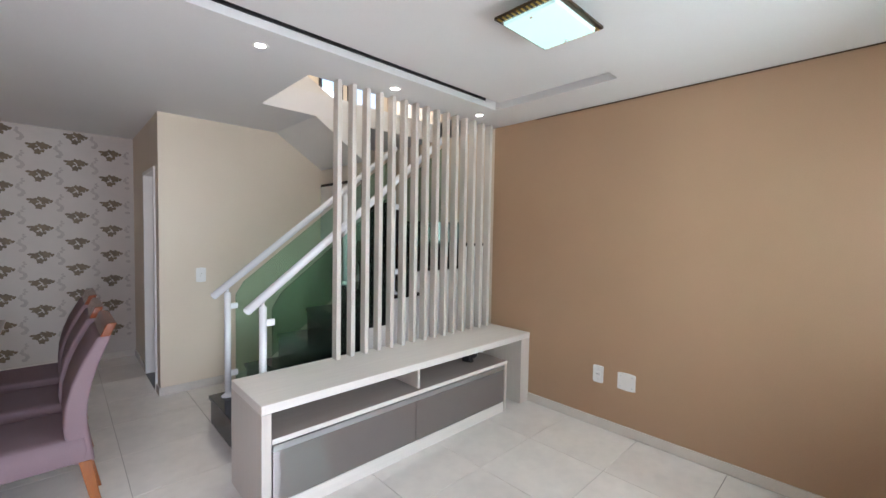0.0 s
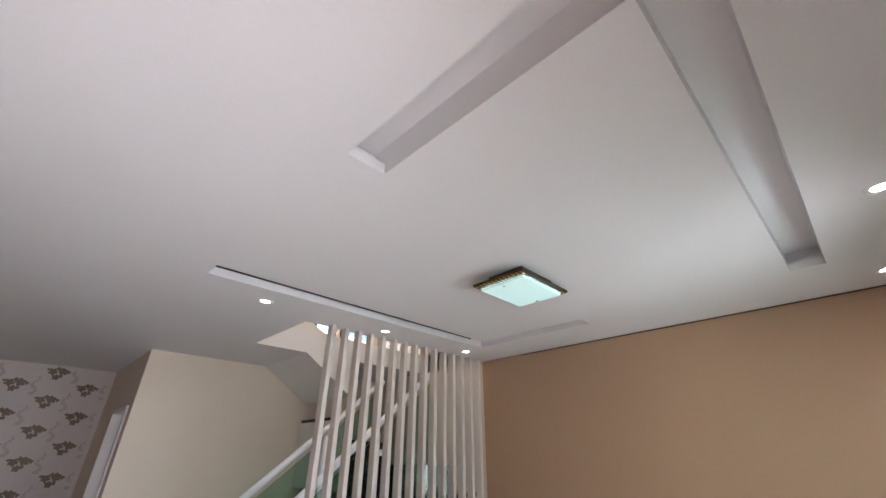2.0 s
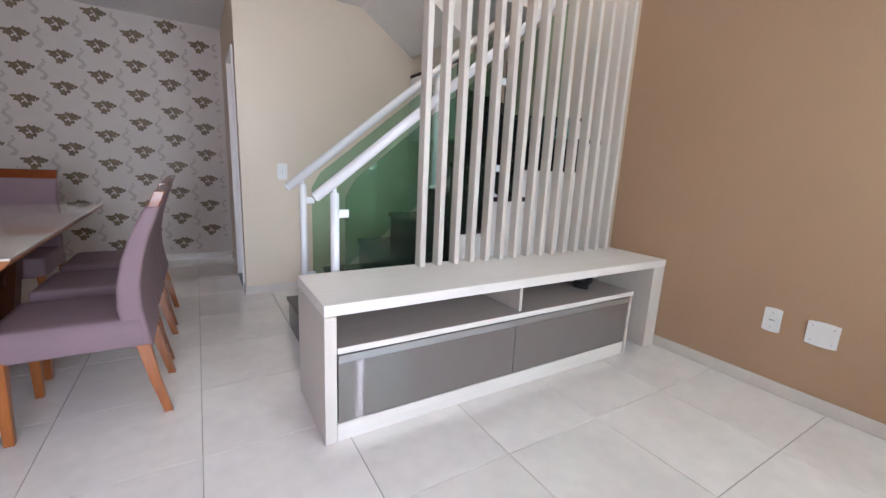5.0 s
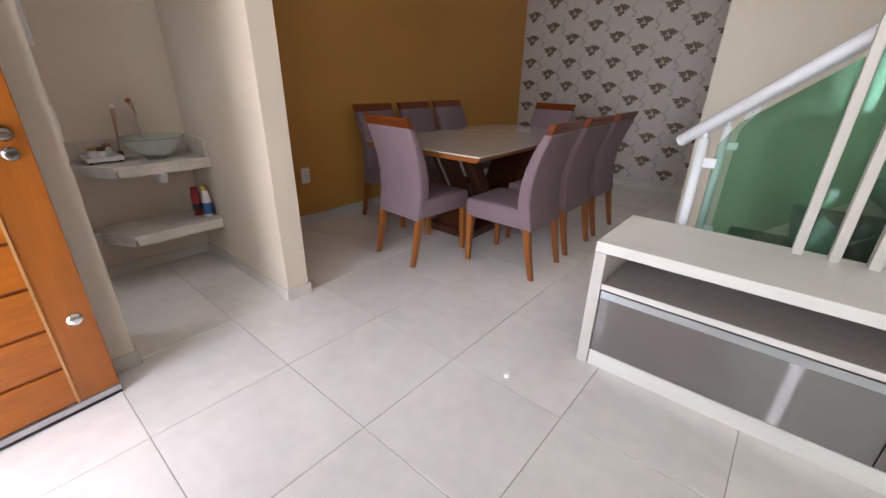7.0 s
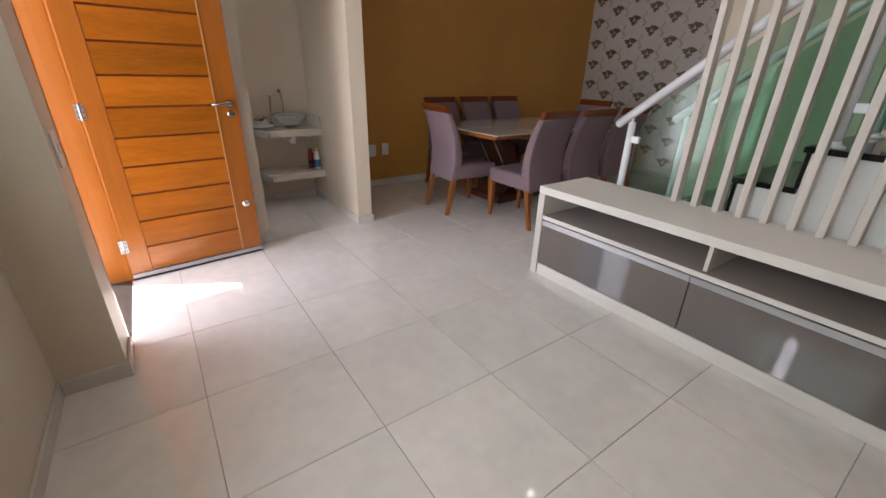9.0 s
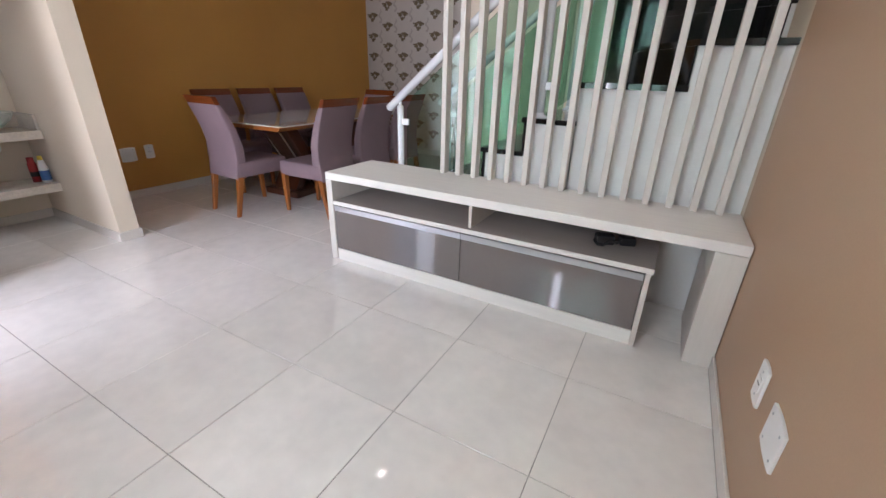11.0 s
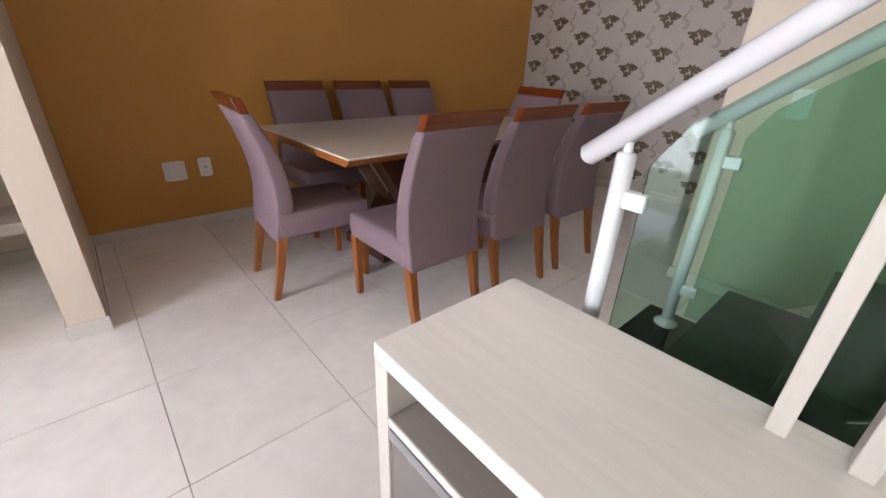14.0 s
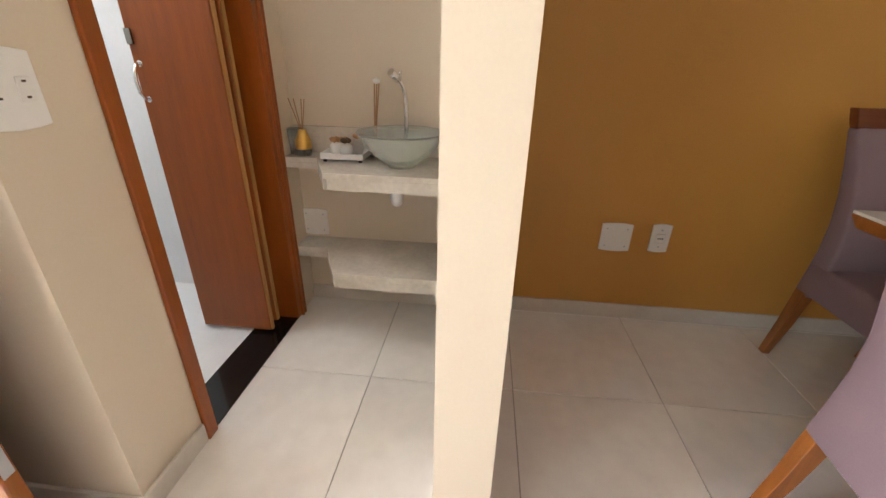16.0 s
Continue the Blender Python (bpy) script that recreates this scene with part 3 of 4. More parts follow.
    part("strike", bx((W, -0.012, 0.34), (W + 0.002, 0.012, 0.46)), ALU, leaf)
    for z in (0.245, 1.075, 1.9):
        h = part("hinge", merge(bx((-0.022, -T - 0.003, z - 0.042), (-0.003, -T, z + 0.042)), bx((0.003, -T - 0.003, z - 0.042), (0.022, -T, z + 0.042)), tube((0, -T - 0.005, z - 0.047), (0, -T - 0.005, z + 0.047), 0.006, seg=12)), ALU, leaf, "steel butt hinge")
        for sx in (-1, 1):
            for dz in (-0.028, 0, 0.028):
                part("screw", tube((sx * 0.013, -T - 0.0045, z + dz), (sx * 0.013, -T - 0.003, z + dz), 0.0035, seg=8), BROWN_METAL, h)


front_door()


def bath_door():
    structure("door_sill_2", bx((-1.785, 0.44, -0.02), (-1.066, 0.605, 0.006)), GRANITE, "black granite sill of the bathroom doorway", "sill")
    structure("floor_bathroom", bx((WEST, -0.90, -0.05), (-0.99, 0.44, 0.002)), BATH_TILE, "white tiled bathroom floor", "floor")
    fr = merge(bx((-1.09, 0.44, 0.006), (-1.066, 0.598, 2.1)), bx((-1.785, 0.44, 0.006), (-1.755, 0.61, 2.1)), bx((-1.755, 0.44, 2.065), (-1.09, 0.61, 2.1)),
               bx((-1.092, 0.60, 0.0), (-1.045, 0.616, 2.14), 0.003, 1), bx((-1.83, 0.60, 0.0), (-1.785, 0.616, 2.14), 0.003, 1),
               *[tube((x, 0.616, 0.0), (x, 0.616, 2.13), 0.006, seg=8) for x in (-1.82, -1.795)])
    structure("door_frame_2", fr, BATH_WOOD, "reddish wood frame of the bathroom doorway", "door frame")
    d = tagged(new("door_2"), "reddish wood folding bathroom door, folded open", "door", kind="structure")
    d.matrix_world = pose(-1.70, 0.40, 0)
    for i, x in enumerate((0.045, -0.030)):
        p = part("door_panel", bx((x, -0.19 + 0.03 * i, 0.02), (x + 0.032, 0.135 - 0.012 * i, 2.05), 0.003, 1), BATH_WOOD, d)
        part("panel_edge", bx((x + 0.006, 0.135 - 0.012 * i, 0.02), (x + 0.024, 0.141 - 0.012 * i, 2.05)), EDGE_WOOD, p, "pale bare wood edge")
    part("hinge_strip", bx((-0.052, -0.10, 0.02), (-0.034, 0.110, 2.05), 0.003, 1), BATH_WOOD, d)
    grip = [(0.079, 1.020), (0.098, 1.025), (0.112, 1.045), (0.116, 1.080), (0.112, 1.115), (0.098, 1.135), (0.079, 1.140)]
    h = part("handle", bent([(x, -0.165, z) for x, z in grip], 0.006), CHROME, d, "chrome pull handle", True)
    part("handle_plate", merge(*[tube((0.077, -0.165, z), (0.081, -0.165, z), 0.010) for z in (1.02, 1.14)]), CHROME, h)
    part("latch", bx((0.077, -0.188, 1.20), (0.088, -0.165, 1.25), 0.003), STEEL, d, "small metal latch")


bath_door()
jamb = merge(bx((0.665, 5.125, 0), (0.835, 5.16, 2.12)), bx((0.665, 4.51, 0), (0.835, 4.545, 2.12)), bx((0.665, 4.545, 2.085), (0.835, 5.125, 2.12)))
structure("door_frame_3", jamb, PLASTIC, "white frame of the passage doorway", "door frame")
structure("door_sill_3", bx((0.665, 4.545, -0.02), (0.835, 5.125, 0.006)), GRANITE, "black granite sill of the passage doorway", "sill")


# ---------- switch and socket plates ----------
def plate(at, w, h, kind, label):
    """A wall plate; local z points out of the wall, local y up."""
    p = thing("socket" if kind != "switch" else "light_switch", label, "socket" if kind != "switch" else "switch", at)
    bow = [(w * (k / 8 - 0.5), h * 0.5 + 0.006 * (1 - (k / 4 - 1) ** 2)) for k in range(9)]
    part("cover", prism(bow + [(-x, -y) for x, y in bow], "z", 0.0, 0.009, 0.002), PLASTIC, p)
    if kind == "switch":
        for i in range(int(round(w / 0.07))):
            x = (i - (round(w / 0.07) - 1) / 2) * 0.05
            part("rocker", bx((x - 0.013, -0.022, 0.009), (x + 0.013, 0.022, 0.013), 0.002), PLASTIC, p)
            for dy in (-0.014, 0.014):
                part("mark", bx((x - 0.004, dy - 0.002, 0.013), (x + 0.004, dy + 0.002, 0.0135)), BROWN_METAL, p)
    elif kind == "socket":
        ins = part("insert", bx((-0.022, -0.022, 0.009), (0.022, 0.022, 0.011), 0.002), PLASTIC, p)
        part("pin_hole", merge(*[tube((dx, 0, 0.0105), (dx, 0, 0.0118), 0.0035, seg=8) for dx in (-0.009, 0, 0.009)]), BLACK, ins)
        for dy in (-0.042, 0.042):
            part("screw", tube((0, dy, 0.009), (0, dy, 0.0105), 0.004, seg=8), ALU, p)
    else:
        for dx in (-w * 0.33, w * 0.33):
            for dy in (-h * 0.33, h * 0.33):
                part("screw", tube((dx, dy, 0.009), (dx, dy, 0.0105), 0.004, seg=8), ALU, p)
    return p


def on_east(y, z):
    return pose(EAST, y, z) @ Matrix(((0, 0, -1, 0), (-1, 0, 0, 0), (0, 1, 0, 0), (0, 0, 0, 1)))


def on_west(x, y, z):
    return pose(x, y, z) @ Matrix(((0, 0, 1, 0), (1, 0, 0, 0), (0, 1, 0, 0), (0, 0, 0, 1)))


def on_south_face(x, y, z):
    return pose(x, y, z, 90)


def on_north_face(x, y, z):
    return pose(x, y, z, 90, 0, 180)


plate(on_east(1.388, 0.429), 0.085, 0.13, "socket", "white single wall socket on the tan wall")
plate(on_east(1.163, 0.424), 0.135, 0.125, "blank", "white square blank plate on the tan wall")
plate(on_west(WEST, 2.309, 0.445), 0.085, 0.13, "socket", "white single wall socket on the mustard wall")
plate(on_west(WEST, 2.110, 0.438), 0.14, 0.13, "blank", "white square blank plate on the mustard wall")
plate(on_west(WEST + 0.02, 0.655, 0.435), 0.13, 0.125, "blank", "white square blank plate beneath the basin counter")
plate(on_south_face(1.013, 4.36, 1.103), 0.085, 0.13, "switch", "white light switch on the cream stair wall")
plate(on_north_face(-0.868, 0.60, 1.104), 0.11, 0.13, "switch", "white light switch beside the bathroom doorway")
plate(on_north_face(0.42, -0.345, 1.02), 0.085, 0.13, "switch", "white light switch beside the front door")
sb = thing("switchboard", "white flat distribution board cover on the cream wall", "panel", pose(WEST + 0.02, 0.69, 1.60))
part("cover", bx((0, -0.075, -0.19), (0.012, 0.075, 0.19), 0.004), PLASTIC, sb)
part("door", bx((0.012, -0.06, -0.15), (0.016, 0.06, 0.15), 0.002), PLASTIC, sb)


# ---------- lamps ----------
def ceiling_light():
    c = thing("ceiling_light", "lit square glass ceiling lamp with bronze slatted rim", "ceiling lamp", pose(1.70, 1.0, H))
    part("canopy", bx((-0.14, -0.11, -0.045), (0.14, 0.11, 0.0), 0.004), BROWN_METAL, c)
    part("rim", merge(bx((-0.21, -0.16, -0.062), (-0.165, 0.16, -0.05)), bx((0.165, -0.16, -0.062), (0.21, 0.16, -0.05)),
                      bx((-0.165, -0.16, -0.062), (0.165, -0.125, -0.05)), bx((-0.165, 0.125, -0.062), (0.165, 0.16, -0.05))), BROWN_METAL, c, "dark bronze rim")
    for side_x in (-1, 1):
        for k in range(12):
            y = -0.14 + k * 0.0255
            part("slat", bx((side_x * 0.1875 - 0.019, y - 0.004, -0.066), (side_x * 0.1875 + 0.019, y + 0.004, -0.062)), GOLD, c)
    d = part("diffuser", bx((-0.175, -0.135, -0.082), (0.175, 0.135, -0.062), 0.004), LAMP_GLOW, c, "glowing pale green glass diffuser")
    part("glass_edge", bx((-0.185, -0.145, -0.075), (0.185, 0.145, -0.069), 0.002, 1), CLEAR_GLASS, d).visible_shadow = False
    for sx in (-1, 1):
        part("knob", tube((sx * 0.15, 0, -0.088), (sx * 0.15, 0, -0.08), 0.006, seg=10), CHROME, d)


ceiling_light()
for x, y in ((0.868, 2.352), (1.812, 2.346), (2.73, 2.338), (1.91, -0.415), (2.90, -0.42), (-0.90, 4.43)):
    s = thing("recessed_spotlight", "small round white recessed spotlight, switched on", "spotlight", pose(x, y, H), "spotlights in the ceiling")
    part("ring", lathe([(0.026, -0.001), (0.034, -0.006), (0.044, -0.005), (0.048, 0.0)], 28), PLASTIC, s)
    part("lens", tube((0, 0, -0.0025), (0, 0, -0.0005), 0.027, seg=24), SPOT_GLOW, s, "glowing warm lens")


# solid dark strip in place of the shadow line under the ceiling edge
structure("ceiling_gap_shade", bx((EAST - 0.006, -0.585, H - 0.009), (EAST - 0.0005, 2.04, H - 0.001)), BROWN_METAL, "thin dark strip painted in for the shadow between tan wall and ceiling", "trim")
structure("light_profile", bx((0.467, 2.132, 2.641), (2.575, 2.144, 2.705)), BLACK, "black light profile inside the ceiling slot", "trim")


# ---------- rack with slatted screen ----------
def rack():
    X0, X1, F, B, TZ = 0.766, EAST - 0.004, 2.05, 2.555, 0.64
    r = thing("tv_rack", "pale oak bench with open shelf below the slatted screen", "tv bench", pose(X0, B, 0))
    inv = r.matrix_world.inverted()

    def add(name, bm, mat, root=r, m=inv, lab="", smooth=False):
        bmesh.ops.transform(bm, matrix=m, verts=bm.verts)
        return part(name, bm, mat, root, lab, smooth)

    add("top", bx((X0, F, TZ - 0.05), (X1, B, TZ), 0.003), OAK_LIT)
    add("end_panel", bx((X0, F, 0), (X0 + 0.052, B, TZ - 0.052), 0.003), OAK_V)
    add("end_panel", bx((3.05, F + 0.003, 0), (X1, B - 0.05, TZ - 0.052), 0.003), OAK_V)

    c = thing("drawer_cabinet", "low cabinet with two glossy taupe drawers beneath the oak bench", "cabinet", pose(0.82, B, 0))
    inv2 = c.matrix_world.inverted()
    cx0, cx1 = 0.821, 2.83
    add("shelf", bx((cx0, F + 0.004, 0.418), (cx1 + 0.012, B - 0.03, 0.445), 0.002, 1), TAUPE_IN, c, inv2, "taupe open shelf board")
    add("shelf_edge", bx((cx0, F, 0.418), (cx1 + 0.012, F + 0.004, 0.445)), OAK_LIT, c, inv2, "pale oak edge strip")
    add("back_panel", bx((cx0, B - 0.03, 0.0), (cx1, B - 0.012, TZ - 0.053)), TAUPE_IN, c, inv2)
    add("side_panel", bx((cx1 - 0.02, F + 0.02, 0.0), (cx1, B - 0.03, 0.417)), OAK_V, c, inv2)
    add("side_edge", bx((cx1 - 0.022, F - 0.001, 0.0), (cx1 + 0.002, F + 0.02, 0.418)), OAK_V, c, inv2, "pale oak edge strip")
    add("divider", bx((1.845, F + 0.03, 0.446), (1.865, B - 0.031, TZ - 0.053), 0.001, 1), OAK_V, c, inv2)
    add("plinth", bx((cx0, F + 0.006, 0.0), (cx1 - 0.022, F + 0.03, 0.085), 0.002, 1), OAK_LIT, c, inv2)
    for a, b in ((cx0 + 0.004, 1.810), (1.814, cx1 - 0.026)):
        d = add("drawer", bx((a, F + 0.004, 0.090), (b, F + 0.024, 0.375), 0.0015, 1), TAUPE, c, inv2, "glossy taupe drawer front")
        prof = [(F - 0.001, 0.376), (F + 0.024, 0.376), (F + 0.024, 0.381), (F + 0.006, 0.384), (F + 0.006, 0.411), (F - 0.001, 0.411)]
        add("handle", prism(prof, "x", a, b), ALU, d, inv2, "brushed aluminium edge pull")
    return r


rack()


def slats():
    s = thing("slatted_screen", "screen of upright pale oak slats between bench and ceiling", "screen", pose(2.2, 2.51, 0.64))
    for k in range(15):
        x = 1.426 + 0.1163 * k - 2.2
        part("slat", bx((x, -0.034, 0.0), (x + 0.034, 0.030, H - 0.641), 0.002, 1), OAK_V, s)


slats()

# receiver cables and remote on the open shelf
rem = thing("cable_bundle", "black power adapter with coiled cable on the shelf", "adapter", pose(2.60, 2.285, 0.445, 0, 0, 20))
part("adapter", bx((-0.075, -0.035, 0.0), (0.02, 0.035, 0.05), 0.008), BLACK, rem)
part("plug", bx((0.05, -0.03, 0.0), (0.13, 0.035, 0.045), 0.008), BLACK, rem)
part("cable", bent([(-0.06, 0.0, 0.03), (-0.085, -0.02, 0.02), (-0.07, -0.05, 0.008), (-0.04, -0.055, 0.008), (-0.02, -0.035, 0.02), (0.0, -0.03, 0.03), (0.03, -0.04, 0.02), (0.06, -0.02, 0.03)], 0.007), BLACK, rem, "", True)


# ---------- dining table and chairs ----------
def dining_table():
    t = thing("dining_table", "dining table with off-white glass top and dark wood base", "table", pose(-0.845, 3.575, 0, 0, 0, 1.0))
    hx, hy, z = 0.575, 1.02, 0.805
    part("tabletop", prism([(-hx + 0.03, z - 0.045), (hx - 0.03, z - 0.045), (hx, z - 0.016), (hx, z - 0.010), (-hx, z - 0.010), (-hx, z - 0.016)], "y", -hy, hy, 0.002), CHAIR_WOOD, t, "honey wood table edge")
    part("glass_top", bx((-hx, -hy, z - 0.010), (hx, hy, z), 0.002, 1), TABLE_TOP, t, "off-white lacquered glass")
    part("plinth", bx((-0.24, -0.62, 0.0), (0.24, 0.62, 0.07), 0.006), DARK_WOOD, t)
    part("stretcher", bx((-0.04, -0.30, 0.07), (0.04, 0.30, 0.26), 0.006), DARK_WOOD, t)
    for s in (-1, 1):
        pts = [(s * 0.10, 0.07), (s * 0.22, 0.07), (s * 0.66, z - 0.046), (s * 0.52, z - 0.046)]
        leg = part("pedestal", prism(pts, "x", -0.21, 0.21, 0.004), DARK_WOOD, t, "slanted dark wood pedestal board")
        part("metal_strip", merge(*[prism([(p[0] + s * 0.012, p[1]) for p in (pts[1], pts[2])] + [(p[0] + s * 0.030, p[1]) for p in (pts[2], pts[1])], "x", x - 0.015, x + 0.015) for x in (-0.12, 0.12)]), CHROME, leg, "chrome strip")
        pts2 = [(s * 0.56, 0.07), (s * 0.46, 0.07), (s * 0.24, 0.42), (s * 0.32, 0.46)]
        part("brace", prism(pts2, "x", -0.17, 0.17, 0.004), DARK_WOOD, t)


dining_table()


def dining_chair():
    c = thing("dining_chair", "lilac grey upholstered dining chair with honey wood legs", "chair", pose(0, 0, 0), "chairs round the dining table")
    part("seat", loft([((0, 0.03, 0.355), 0.224, 0.250), ((0, 0.03, 0.42), 0.230, 0.256), ((0, 0.03, 0.485), 0.226, 0.252), ((0, 0.03, 0.495), 0.193, 0.225)], 0.016), FABRIC, c, "", True)
    back = [((0, -0.215, 0.345), 0.222, 0.040), ((0, -0.193, 0.44), 0.224, 0.046), ((0, -0.180, 0.54), 0.226, 0.046), ((0, -0.185, 0.65), 0.226, 0.043),
            ((0, -0.208, 0.76), 0.226, 0.040), ((0, -0.242, 0.86), 0.226, 0.036), ((0, -0.285, 0.955), 0.226, 0.031), ((0, -0.301, 0.990), 0.225, 0.028)]
    part("backrest", loft(back, 0.014), FABRIC, c, "", True)
    part("back_cap", loft([((0, -0.299, 0.984), 0.222, 0.020), ((0, -0.312, 1.012), 0.224, 0.021), ((0, -0.329, 1.052), 0.224, 0.021)], 0.003, 1), CAP_WOOD, c, "reddish wood top rail")
    for sx in (-1, 1):
        part("leg", loft([((sx * 0.200, 0.262, 0.0), 0.015, 0.016), ((sx * 0.202, 0.255, 0.37), 0.024, 0.025)], 0.002, 1), CHAIR_WOOD, c)
        part("leg", loft([((sx * 0.204, -0.285, 0.0), 0.015, 0.017), ((sx * 0.204, -0.245, 0.18), 0.019, 0.021), ((sx * 0.203, -0.215, 0.36), 0.022, 0.026)], 0.002, 1), CHAIR_WOOD, c)
    return c


chair = dining_chair()
spots = [(-0.112, 2.853, 90.5), (-0.124, 3.447, 89), (-0.129, 4.03, 90), (-1.51, 3.0, -90), (-1.51, 3.557, -89.5), (-1.515, 4.10, -90.5), (-0.764, 2.55, -3.8), (-0.78, 4.38, 180)]
chair.matrix_basis = pose(spots[0][0], spots[0][1], 0, 0, 0, spots[0][2])
for x, y, a in spots[1:]:
    copy_thing(chair, pose(x, y, 0, 0, 0, a))


# ---------- washbasin niche ----------
NX = WEST + 0.02


def niche():
    top = 0.782
    pts = [(NX, 0.602), (NX, 1.392), (-1.60, 1.392), (-1.60, 0.87), (-1.84, 0.755), (-1.84, 0.602)]
    v = thing("basin_counter", "beige marble basin counter with raised splashback", "counter", pose(NX, 1.0, top))
    inv = v.matrix_world.inverted()

    def add(root, m, name, bm, mat, lab="", smooth=False):
        bmesh.ops.transform(bm, matrix=m, verts=bm.verts)
        return part(name, bm, mat, root, lab, smooth)

    add(v, inv, "worktop", prism(pts, "z", top - 0.022, top, 0.002), MARBLE)
    add(v, inv, "front_apron", merge(bx((-1.62, 0.885, top - 0.065), (-1.60, 1.392, top - 0.022)), bx((-1.86, 0.602, top - 0.045), (-1.84, 0.755, top - 0.022)),
                                      prism([(-1.84, 0.755), (-1.60, 0.87), (-1.62, 0.885), (-1.85, 0.775)], "z", top - 0.065, top - 0.022)), MARBLE)
    add(v, inv, "splashback", merge(bx((NX, 0.602, top), (NX + 0.018, 1.392, top + 0.115)), bx((NX + 0.018, 1.374, top), (-1.62, 1.392, top + 0.115))), MARBLE)
    low = 0.356
    sh = thing("wall_shelf", "beige marble lower shelf beneath the basin", "shelf", pose(NX, 1.0, low))
    inv2 = sh.matrix_world.inverted()
    add(sh, inv2, "board", prism(pts, "z", low - 0.025, low, 0.002), MARBLE)
    add(sh, inv2, "front_apron", merge(bx((-1.62, 0.885, low - 0.065), (-1.60, 1.392, low - 0.025)), bx((-1.86, 0.602, low - 0.05), (-1.84, 0.755, low - 0.025)),
                                        prism([(-1.84, 0.755), (-1.60, 0.87), (-1.62, 0.885), (-1.85, 0.775)], "z", low - 0.065, low - 0.025)), MARBLE)
    b = thing("washbasin", "round frosted pale glass vessel basin on the marble counter", "basin", pose(-1.765, 1.14, top))
    part("bowl", lathe([(0.0, 0.012), (0.05, 0.012), (0.055, 0.0), (0.06, 0.012), (0.10, 0.04), (0.145, 0.085), (0.170, 0.130), (0.176, 0.134), (0.172, 0.138), (0.162, 0.130), (0.135, 0.088), (0.09, 0.045), (0.05, 0.022), (0.0, 0.020)], 40), BASIN_GLASS, b)
    part("drain", lathe([(0.0, 0.027), (0.02, 0.026), (0.026, 0.021)], 20), CHROME, b)
    tp = thing("tap", "tall chrome swan neck basin tap", "tap", pose(-1.93, 1.13, top))
    part("spout", bent([(0, 0, 0), (0, 0, 0.12), (0, 0, 0.24), (0.006, -0.006, 0.275), (0.022, -0.016, 0.305), (0.05, -0.03, 0.33)], 0.010, 14), CHROME, tp, "", True)
    part("head", tube((0.040, -0.022, 0.318), (0.078, -0.044, 0.347), 0.016), CHROME, tp)
    part("knob", tube((0.030, -0.018, 0.325), (0.026, -0.016, 0.352), 0.007), CHROME, tp)
    part("base", lathe([(0.0, 0.0), (0.024, 0.0), (0.024, 0.01), (0.012, 0.02)], 20), CHROME, tp)
    pp = thing("drain_pipe", "white plastic drain trap under the counter", "pipe", pose(-1.70, 1.13, top - 0.022))
    part("trap", bent([(0, 0, 0), (0, 0, -0.085), (-0.006, -0.002, -0.105), (-0.03, -0.008, -0.105), (-0.10, -0.03, -0.075), (-0.275, -0.05, -0.065)], 0.025, 14), PLASTIC, pp, "", True)
    part("hose", bent([(-0.06, -0.02, 0.0), (-0.05, -0.05, -0.04), (-0.04, -0.10, -0.06), (-0.09, -0.13, -0.03), (-0.15, -0.12, 0.0), (-0.275, -0.10, -0.01)], 0.008), PLASTIC, pp, "white bent supply hose", True)
    df = thing("reed_diffuser", "glass reed diffuser with gold neck on the counter", "diffuser", pose(-1.89, 0.68, top))
    part("bottle", lathe([(0.0, 0.0), (0.03, 0.0), (0.033, 0.02), (0.033, 0.06), (0.022, 0.085), (0.0, 0.087)], 24), BASIN_GLASS, df)
    part("neck_foil", lathe([(0.034, 0.03), (0.034, 0.065), (0.022, 0.09), (0.016, 0.11), (0.0, 0.112)], 24), GOLD, df)
    for dx, dy in ((0.01, 0.03), (-0.012, -0.05), (0.004, -0.02), (0.0, 0.012)):
        part("reed", tube((0, 0, 0.09), (dx, dy, 0.235), 0.0022, seg=6), REED, df)
    gl = solid("glass_tumbler", lathe([(0.0, 0.0), (0.03, 0.0), (0.036, 0.11), (0.034, 0.11), (0.028, 0.006), (0.0, 0.006)], 24, (-1.92, 0.635, top)), TUMBLER_GLASS, "clear glass tumbler beside the diffuser", "glass")
    tr = thing("tray", "white rectangular tray on the marble counter", "tray", pose(-1.865, 0.885, top))
    part("base", bx((-0.08, -0.085, 0.012), (0.08, 0.085, 0.018)), PLASTIC, tr)
    part("rim", merge(bx((-0.085, -0.09, 0.012), (-0.078, 0.09, 0.036)), bx((0.078, -0.09, 0.012), (0.085, 0.09, 0.036)), bx((-0.078, -0.09, 0.012), (0.078, -0.083, 0.036)), bx((-0.078, 0.083, 0.012), (0.078, 0.09, 0.036))), PLASTIC, tr)
    part("foot", merge(*[tube((sx * 0.07, sy * 0.075, 0), (sx * 0.07, sy * 0.075, 0.012), 0.008, seg=10) for sx in (-1, 1) for sy in (-1, 1)]), BLACK, tr)
    for dx, dy, r, h, cap in ((0.02, -0.055, 0.024, 0.07, REED), (0.015, 0.0, 0.026, 0.065, BROWN_METAL), (-0.03, 0.05, 0.022, 0.08, REED), (-0.035, -0.03, 0.022, 0.06, REED)):
        j = thing("scent_pot", "small white pot with dark flower on the tray", "pot", pose(-1.865 + dx, 0.885 + 0.8 * dy, top + 0.018), "pots on the tray")
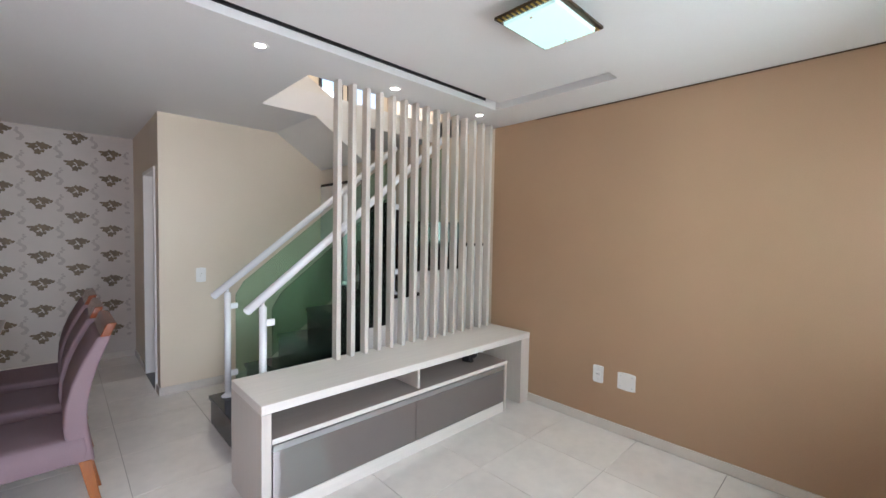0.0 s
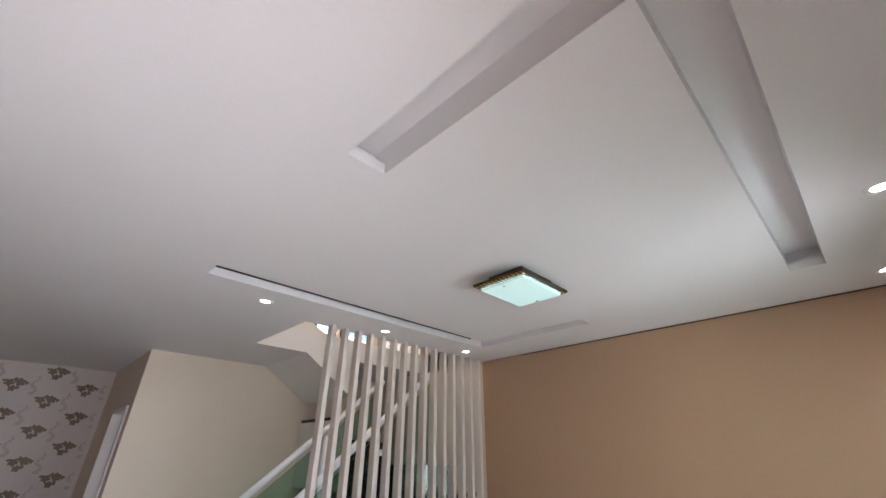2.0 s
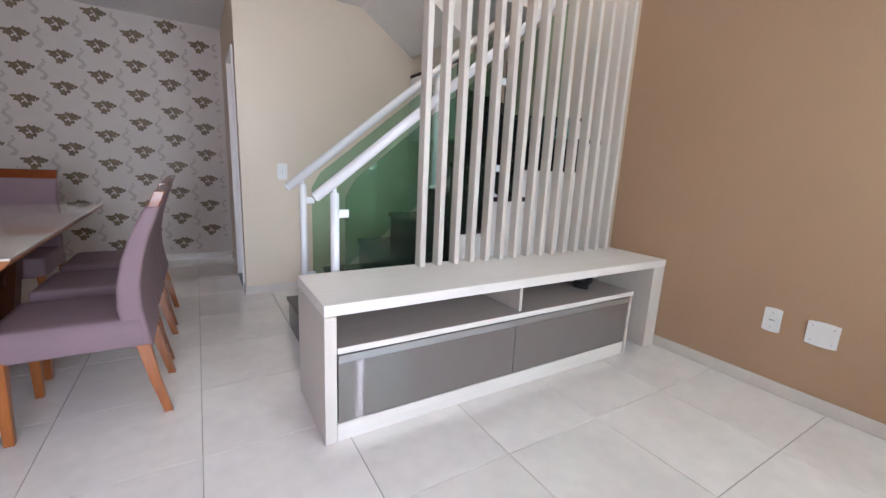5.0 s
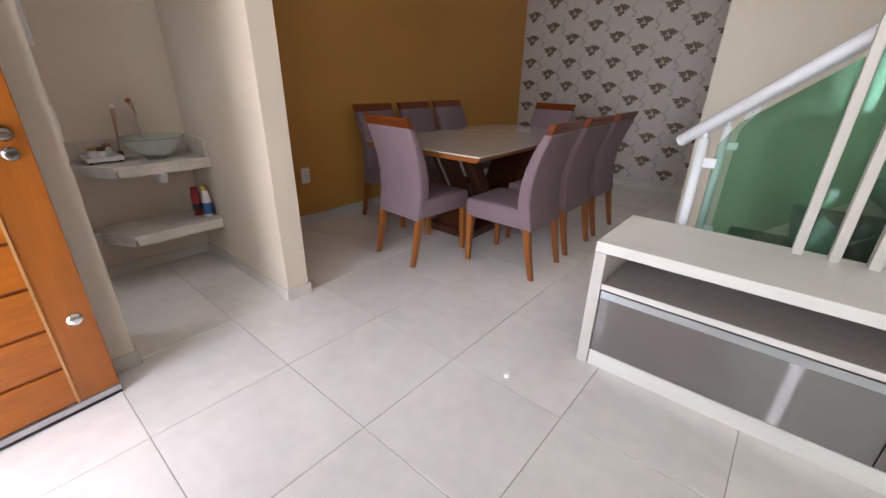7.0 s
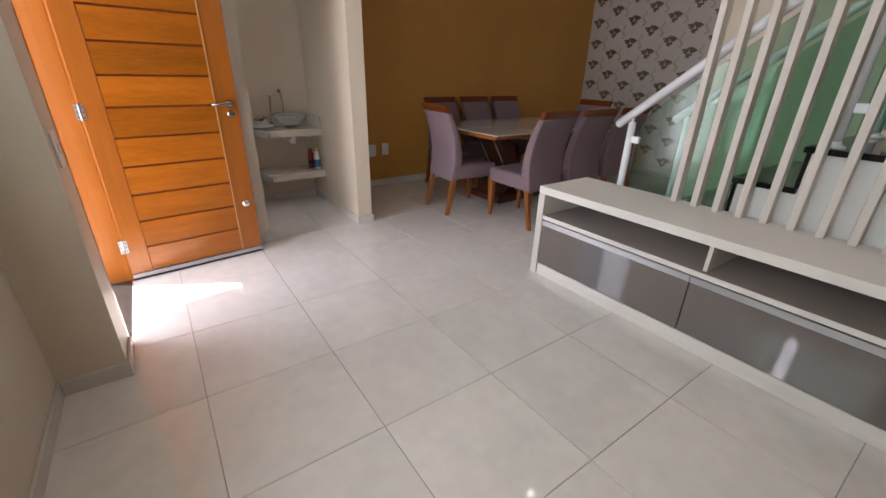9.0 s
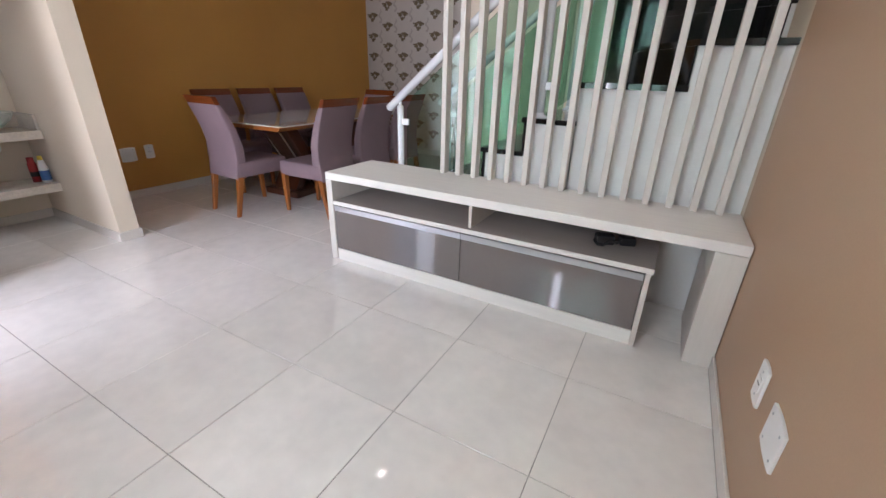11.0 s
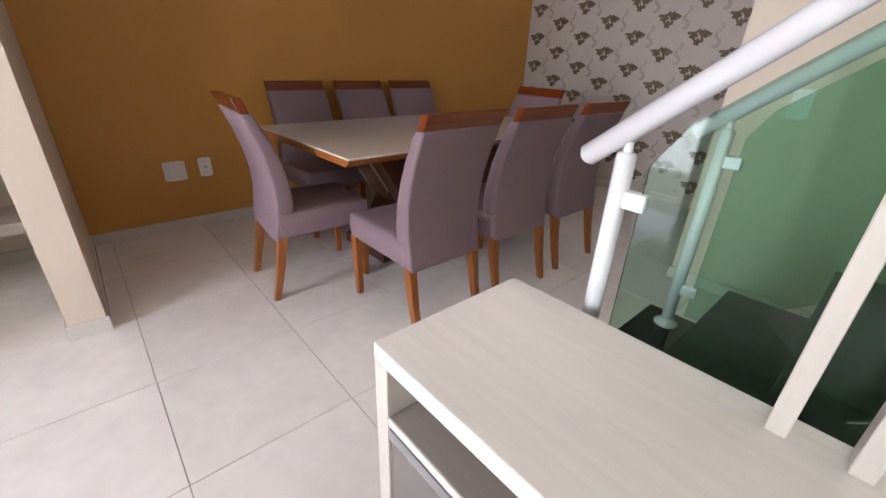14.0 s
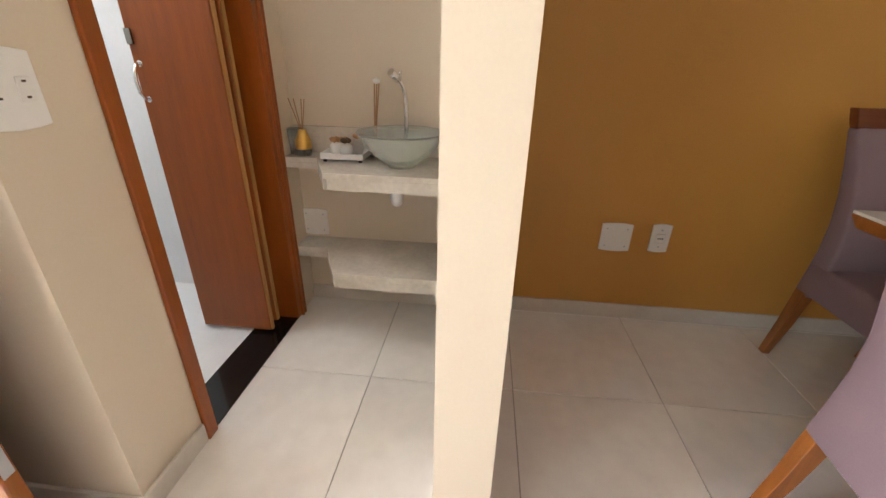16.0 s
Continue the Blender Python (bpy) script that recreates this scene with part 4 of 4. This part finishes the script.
        part("pot", lathe([(0.0, 0.0), (r * 0.8, 0.0), (r, h * 0.3), (r * 0.95, h * 0.6), (r * 0.5, h * 0.75), (0.0, h * 0.75)], 20), PLASTIC, j)
        part("flower", merge(*[lathe([(0.0, -0.012), (0.011, -0.004), (0.012, 0.006), (0.0, 0.013)], 10, (0.012 * math.cos(a), 0.012 * math.sin(a), h * 0.9)) for a in (0, 1.6, 3.1, 4.7)]), cap, j)
    st = thing("scent_sticks", "tall brown scent sticks with a small rosette", "reeds", pose(-1.925, 0.99, top))
    part("holder", lathe([(0.0, 0.0), (0.018, 0.0), (0.018, 0.03), (0.012, 0.045), (0.0, 0.046)], 16), BROWN_METAL, st)
    for dx, dy in ((0.01, 0.012), (0.004, 0.03), (0.0, 0.02)):
        part("stick", tube((0, 0, 0.04), (dx, dy, 0.30), 0.003, seg=6), REED, st)
    part("rosette", lathe([(0.0, -0.012), (0.014, -0.004), (0.016, 0.006), (0.0, 0.014)], 12, (0.006, 0.02, 0.31)), PLASTIC, st)
    can = thing("spray_can", "red and black spray can on the lower shelf", "spray can", pose(-1.80, 1.315, low))
    part("body", lathe([(0.0, 0.0), (0.029, 0.0), (0.029, 0.15), (0.02, 0.165), (0.0, 0.166)], 24), RED, can)
    part("label", lathe([(0.0295, 0.045), (0.0295, 0.085)], 24), BLACK, can)
    part("cap", lathe([(0.021, 0.16), (0.023, 0.165), (0.022, 0.20), (0.0, 0.202)], 24), RED, can)
    bo = thing("cleaner_bottle", "white cleaning bottle with blue label on the lower shelf", "bottle", pose(-1.72, 1.355, low))
    part("body", lathe([(0.0, 0.0), (0.031, 0.0), (0.033, 0.01), (0.033, 0.11), (0.024, 0.15), (0.016, 0.185), (0.0, 0.186)], 24), PLASTIC, bo)
    part("label", lathe([(0.0335, 0.02), (0.0335, 0.10)], 24), BLUE, bo)
    part("cap", lathe([(0.015, 0.183), (0.017, 0.185), (0.015, 0.215), (0.0, 0.217)], 20), YELLOW, bo)


niche()


# ---------- floor tiles ----------
def floor_tiles():
    fl = structure("floor", bx((WEST - 0.15, -0.74, -0.12), (EAST + 0.15, NORTH + 0.15, -0.004)), GROUT, "polished off-white porcelain tile floor with grey joints", "floor")
    S, GX, GY, J = 0.572, 0.309, 1.640, 0.0018
    shared = {}
    for i in range(-5, 7):
        for j in range(-5, 9):
            x0, x1 = max(GX + i * S, WEST - 0.15), min(GX + (i + 1) * S, EAST)
            y0, y1 = max(GY + j * S, SOUTH - 0.0), min(GY + (j + 1) * S, NORTH)
            if x1 - x0 < 0.02 or y1 - y0 < 0.02 or (x1 < -0.95 and y1 < 0.45):
                continue
            if x0 < -0.99 and y0 < 0.44:
                y0 = 0.44
                if y1 - y0 < 0.02:
                    continue
            w, d = round((x1 - x0) / 2 - J, 4), round((y1 - y0) / 2 - J, 4)
            if (w, d) not in shared:
                shared[w, d] = mesh_of("tile", bx((-w, -d, -0.008), (w, d, 0.0), 0.0008, 1), TILE)
            t = new("tile", shared[w, d])
            t.parent = fl
            t.location = ((x0 + x1) / 2, (y0 + y1) / 2, 0)


floor_tiles()
